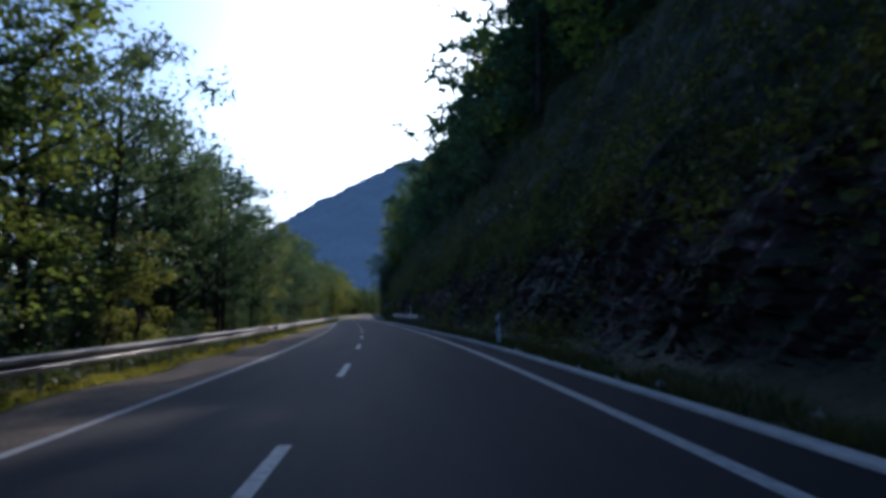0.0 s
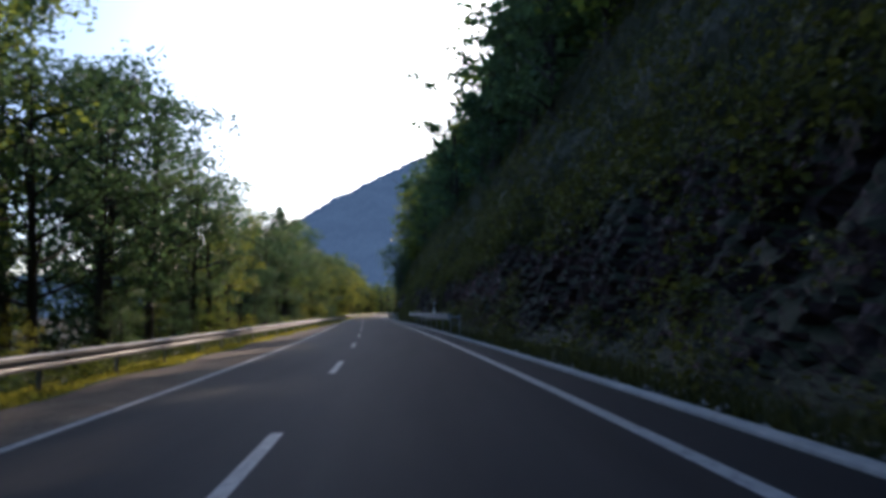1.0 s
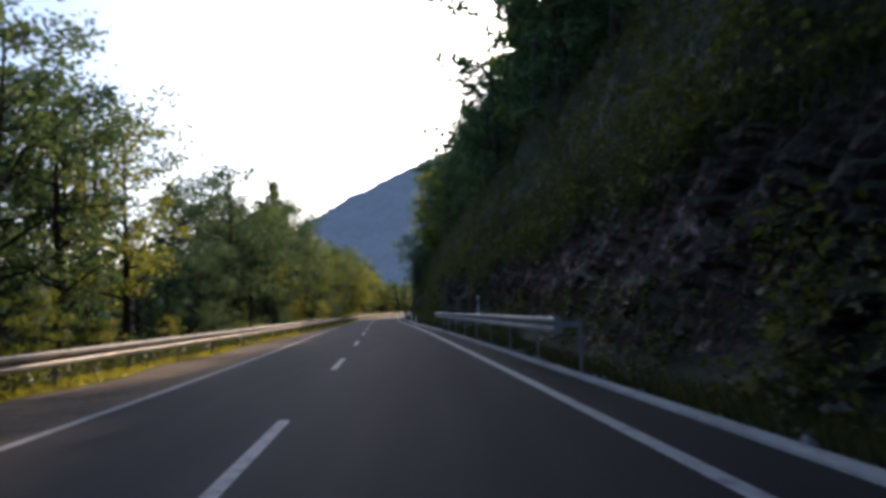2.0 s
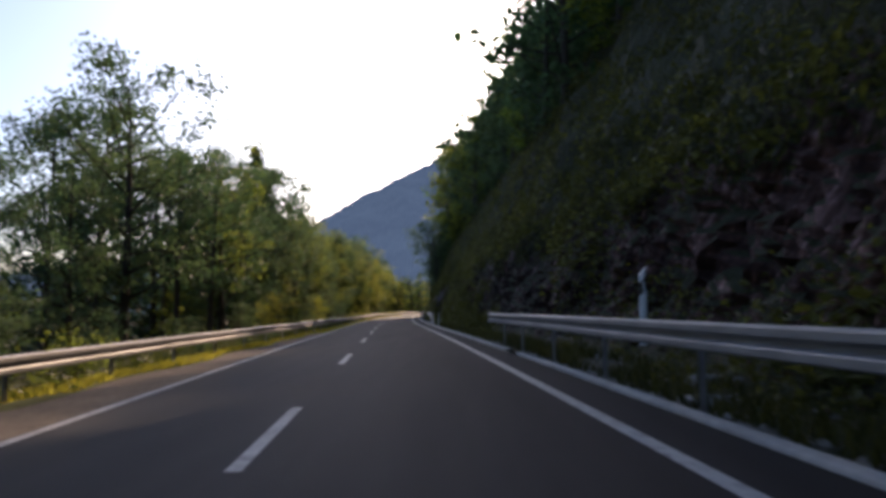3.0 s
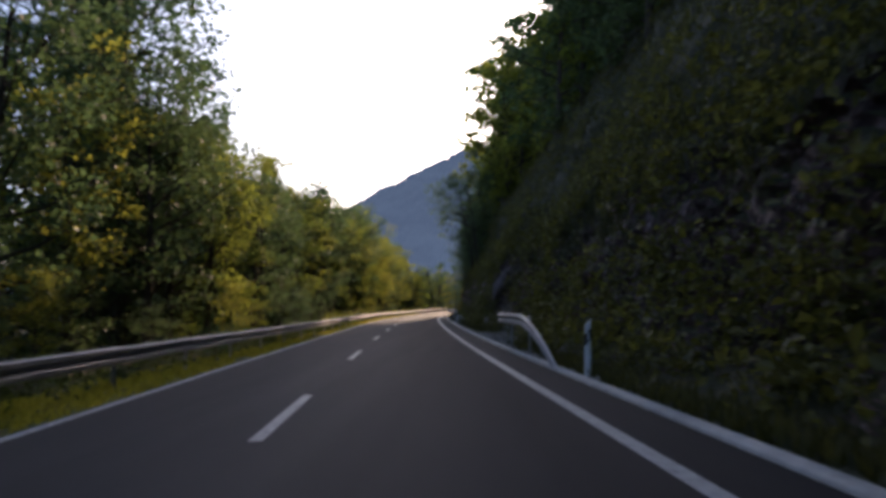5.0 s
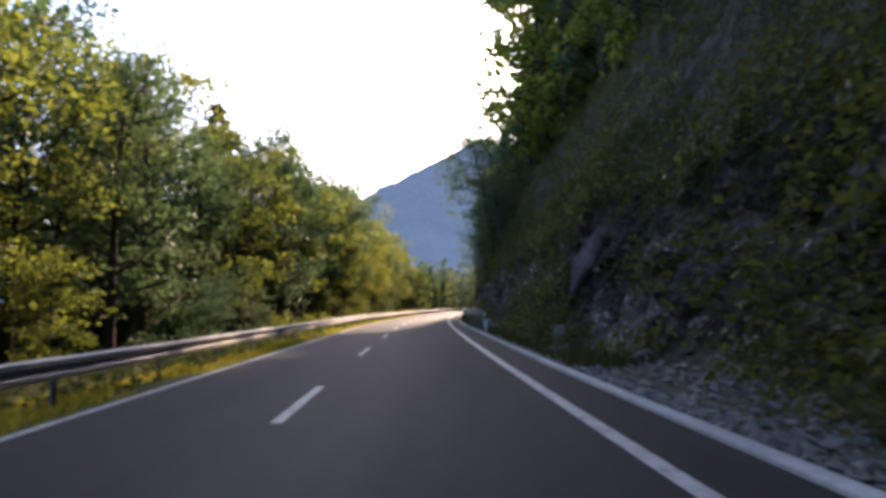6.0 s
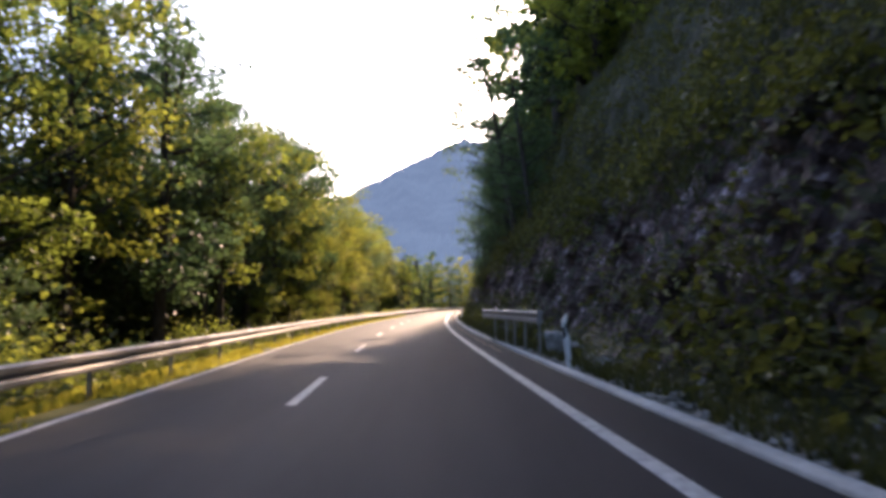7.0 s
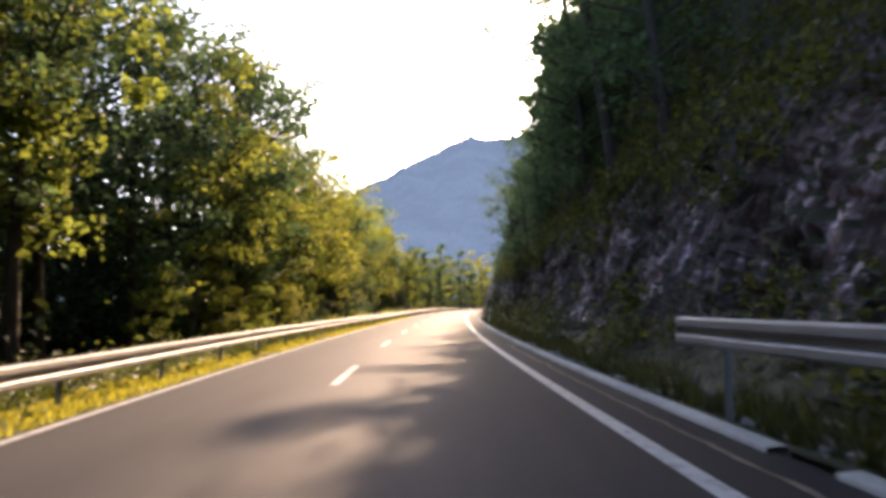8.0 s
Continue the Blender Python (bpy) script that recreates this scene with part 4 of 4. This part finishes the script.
def verge_spots(g, n):
    s = -5 + 275 * g.random(n)
    r = rail_line(s)
    inner = np.where(s < 112, r + 0.25 - 0.2 * np.sin(s * 0.7), left_line(s) - 0.2)
    a = inner - (inner - r + 2.6) * g.random(n)
    keep = np.array([noise.noise((x * 0.35, y * 0.8, 0)) > -0.35 for x, y in zip(s, a)])
    return place(s, a, np.interp(r - a, [-1, 0, 1.0, 2.2, 3], [-0.06, -0.07, -0.21, -0.43, -0.45]))[keep]


def foot_spots(g, n):
    s = 0 + 250 * g.random(n)
    a = kerb_line(s) + 0.2 + 1.5 * g.random(n) ** 1.2
    keep = np.array([noise.noise((x * 0.25, y * 0.9, 5)) > (0.35 if abs(x - 146) < 6 else -0.3) for x, y in zip(s, a)])
    return place(s, a, -0.03 + 0.12 * np.clip(a - kerb_line(s) - 0.5, 0, 1))[keep]


blades("verge_grass", 150000, verge_spots, 0.12, GRASS, "rough yellow-green grass along the barrier")
blades("ditch_grass", 80000, foot_spots, 0.24, DULL_GRASS, "rough grass between kerb and rock")


def hill_foliage(name, n, u0, u1, size, thresh, material, label):
    g = np.random.default_rng(len(name) + 3)
    out = []
    while len(out) < n:
        s, u = 262 * g.random() - 2, u0 + (u1 - u0) * g.random()
        p = hill_point(s, u)
        out_by = math.hypot(*(p - place(s, 0.0))[:2])
        if out_by < (6.1 if 177 < s < 196 or 60 < s < 98 else 5.9):
            continue
        if noise.noise((p[1] * 0.16, p[2] * 0.30 - p[1] * 0.05, 2.0)) + 0.5 * noise.noise((p[1] * 0.6, p[2] * 0.7, 9)) < thresh(u, s):
            continue
        k = g.integers(10, 26)
        r = 0.18 + 0.35 * g.random()
        out.extend(p + g.normal(size=(k, 3)) * (r * 0.8, r, r * 0.7) + (-0.12, 0, 0.12))
    return tagged(new(name, leaf_mesh(name, np.array(out), size, material, 0.6)), label, "vegetation", kind="stuff")


hill_foliage("slope_shrubs", 190000, 0.16, 0.78, 0.17, lambda u, s: 0.5 - 9.0 * (u - 0.35) if u > 0.35 else -0.25 - 1.2 * (u - 0.16) if 108 < s < 172 else 0.42, SHRUB, "grass and low shrubs covering the upper slope")


def slope_spots(g, n):
    out = []
    while len(out) < n:
        s, u = 264 * g.random() - 4, 0.36 + 0.34 * g.random()
        base = hill_point(s, u)
        if noise.noise((base[1] * 0.22, base[2] * 0.4, 6.0)) > 0.15 - 6.0 * (u - 0.38):
            out.extend(base + g.normal(size=(9, 3)) * (0.12, 0.22, 0.16))
    return np.array(out)


blades("slope_grass", 140000, slope_spots, 0.34, DULL_GRASS, "long rough grass hanging on the steep slope")
hill_foliage("slope_weeds", 26000, 0.10, 0.30, 0.11, lambda u, s: 0.0, SHRUB, "weeds in clefts at the foot of the rock")


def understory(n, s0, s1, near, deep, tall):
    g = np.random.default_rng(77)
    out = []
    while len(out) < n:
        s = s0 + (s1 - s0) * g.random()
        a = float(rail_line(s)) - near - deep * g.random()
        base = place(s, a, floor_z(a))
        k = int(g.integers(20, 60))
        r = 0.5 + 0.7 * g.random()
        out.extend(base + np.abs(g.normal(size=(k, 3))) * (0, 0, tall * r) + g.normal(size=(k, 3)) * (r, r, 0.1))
    # dark needle colour puts the shade under the trees into these leaves
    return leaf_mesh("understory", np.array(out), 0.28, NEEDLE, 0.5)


def weeds(n):
    g = np.random.default_rng(88)
    out = []
    while len(out) < n:
        s = 285 * g.random() - 5
        d = 0.3 + 3.6 * g.random()
        base = place(s, float(rail_line(s)) - d, np.interp(d, [0, 1, 2.2, 5], [-0.07, -0.2, -0.42, -0.58]))
        k = int(g.integers(8, 26))
        r = 0.12 + 0.25 * g.random()
        out.extend(base + np.abs(g.normal(size=(k, 3))) * (0, 0, 1.1 * r + 0.05) + g.normal(size=(k, 3)) * (r, r, 0.03))
    return leaf_mesh("verge_weeds", np.array(out), 0.13, SHRUB, 0.5)


tagged(new("verge_weeds", weeds(42000)), "weeds and brambles on the bank behind the barrier", "vegetation", kind="stuff")
tagged(new("understory", understory(80000, -10, 430, 6.5, 24, 2.3)), "undergrowth between the forest trunks, coloured dark for the shade there", "vegetation", kind="stuff")
# added dense layer, its dark colour doing for the shade below tall trees
tagged(new("understory", understory(60000, 172, 240, 7.0, 9, 4.2)), "dense added undergrowth, coloured dark for the shade of tall trees", "vegetation", kind="stuff")


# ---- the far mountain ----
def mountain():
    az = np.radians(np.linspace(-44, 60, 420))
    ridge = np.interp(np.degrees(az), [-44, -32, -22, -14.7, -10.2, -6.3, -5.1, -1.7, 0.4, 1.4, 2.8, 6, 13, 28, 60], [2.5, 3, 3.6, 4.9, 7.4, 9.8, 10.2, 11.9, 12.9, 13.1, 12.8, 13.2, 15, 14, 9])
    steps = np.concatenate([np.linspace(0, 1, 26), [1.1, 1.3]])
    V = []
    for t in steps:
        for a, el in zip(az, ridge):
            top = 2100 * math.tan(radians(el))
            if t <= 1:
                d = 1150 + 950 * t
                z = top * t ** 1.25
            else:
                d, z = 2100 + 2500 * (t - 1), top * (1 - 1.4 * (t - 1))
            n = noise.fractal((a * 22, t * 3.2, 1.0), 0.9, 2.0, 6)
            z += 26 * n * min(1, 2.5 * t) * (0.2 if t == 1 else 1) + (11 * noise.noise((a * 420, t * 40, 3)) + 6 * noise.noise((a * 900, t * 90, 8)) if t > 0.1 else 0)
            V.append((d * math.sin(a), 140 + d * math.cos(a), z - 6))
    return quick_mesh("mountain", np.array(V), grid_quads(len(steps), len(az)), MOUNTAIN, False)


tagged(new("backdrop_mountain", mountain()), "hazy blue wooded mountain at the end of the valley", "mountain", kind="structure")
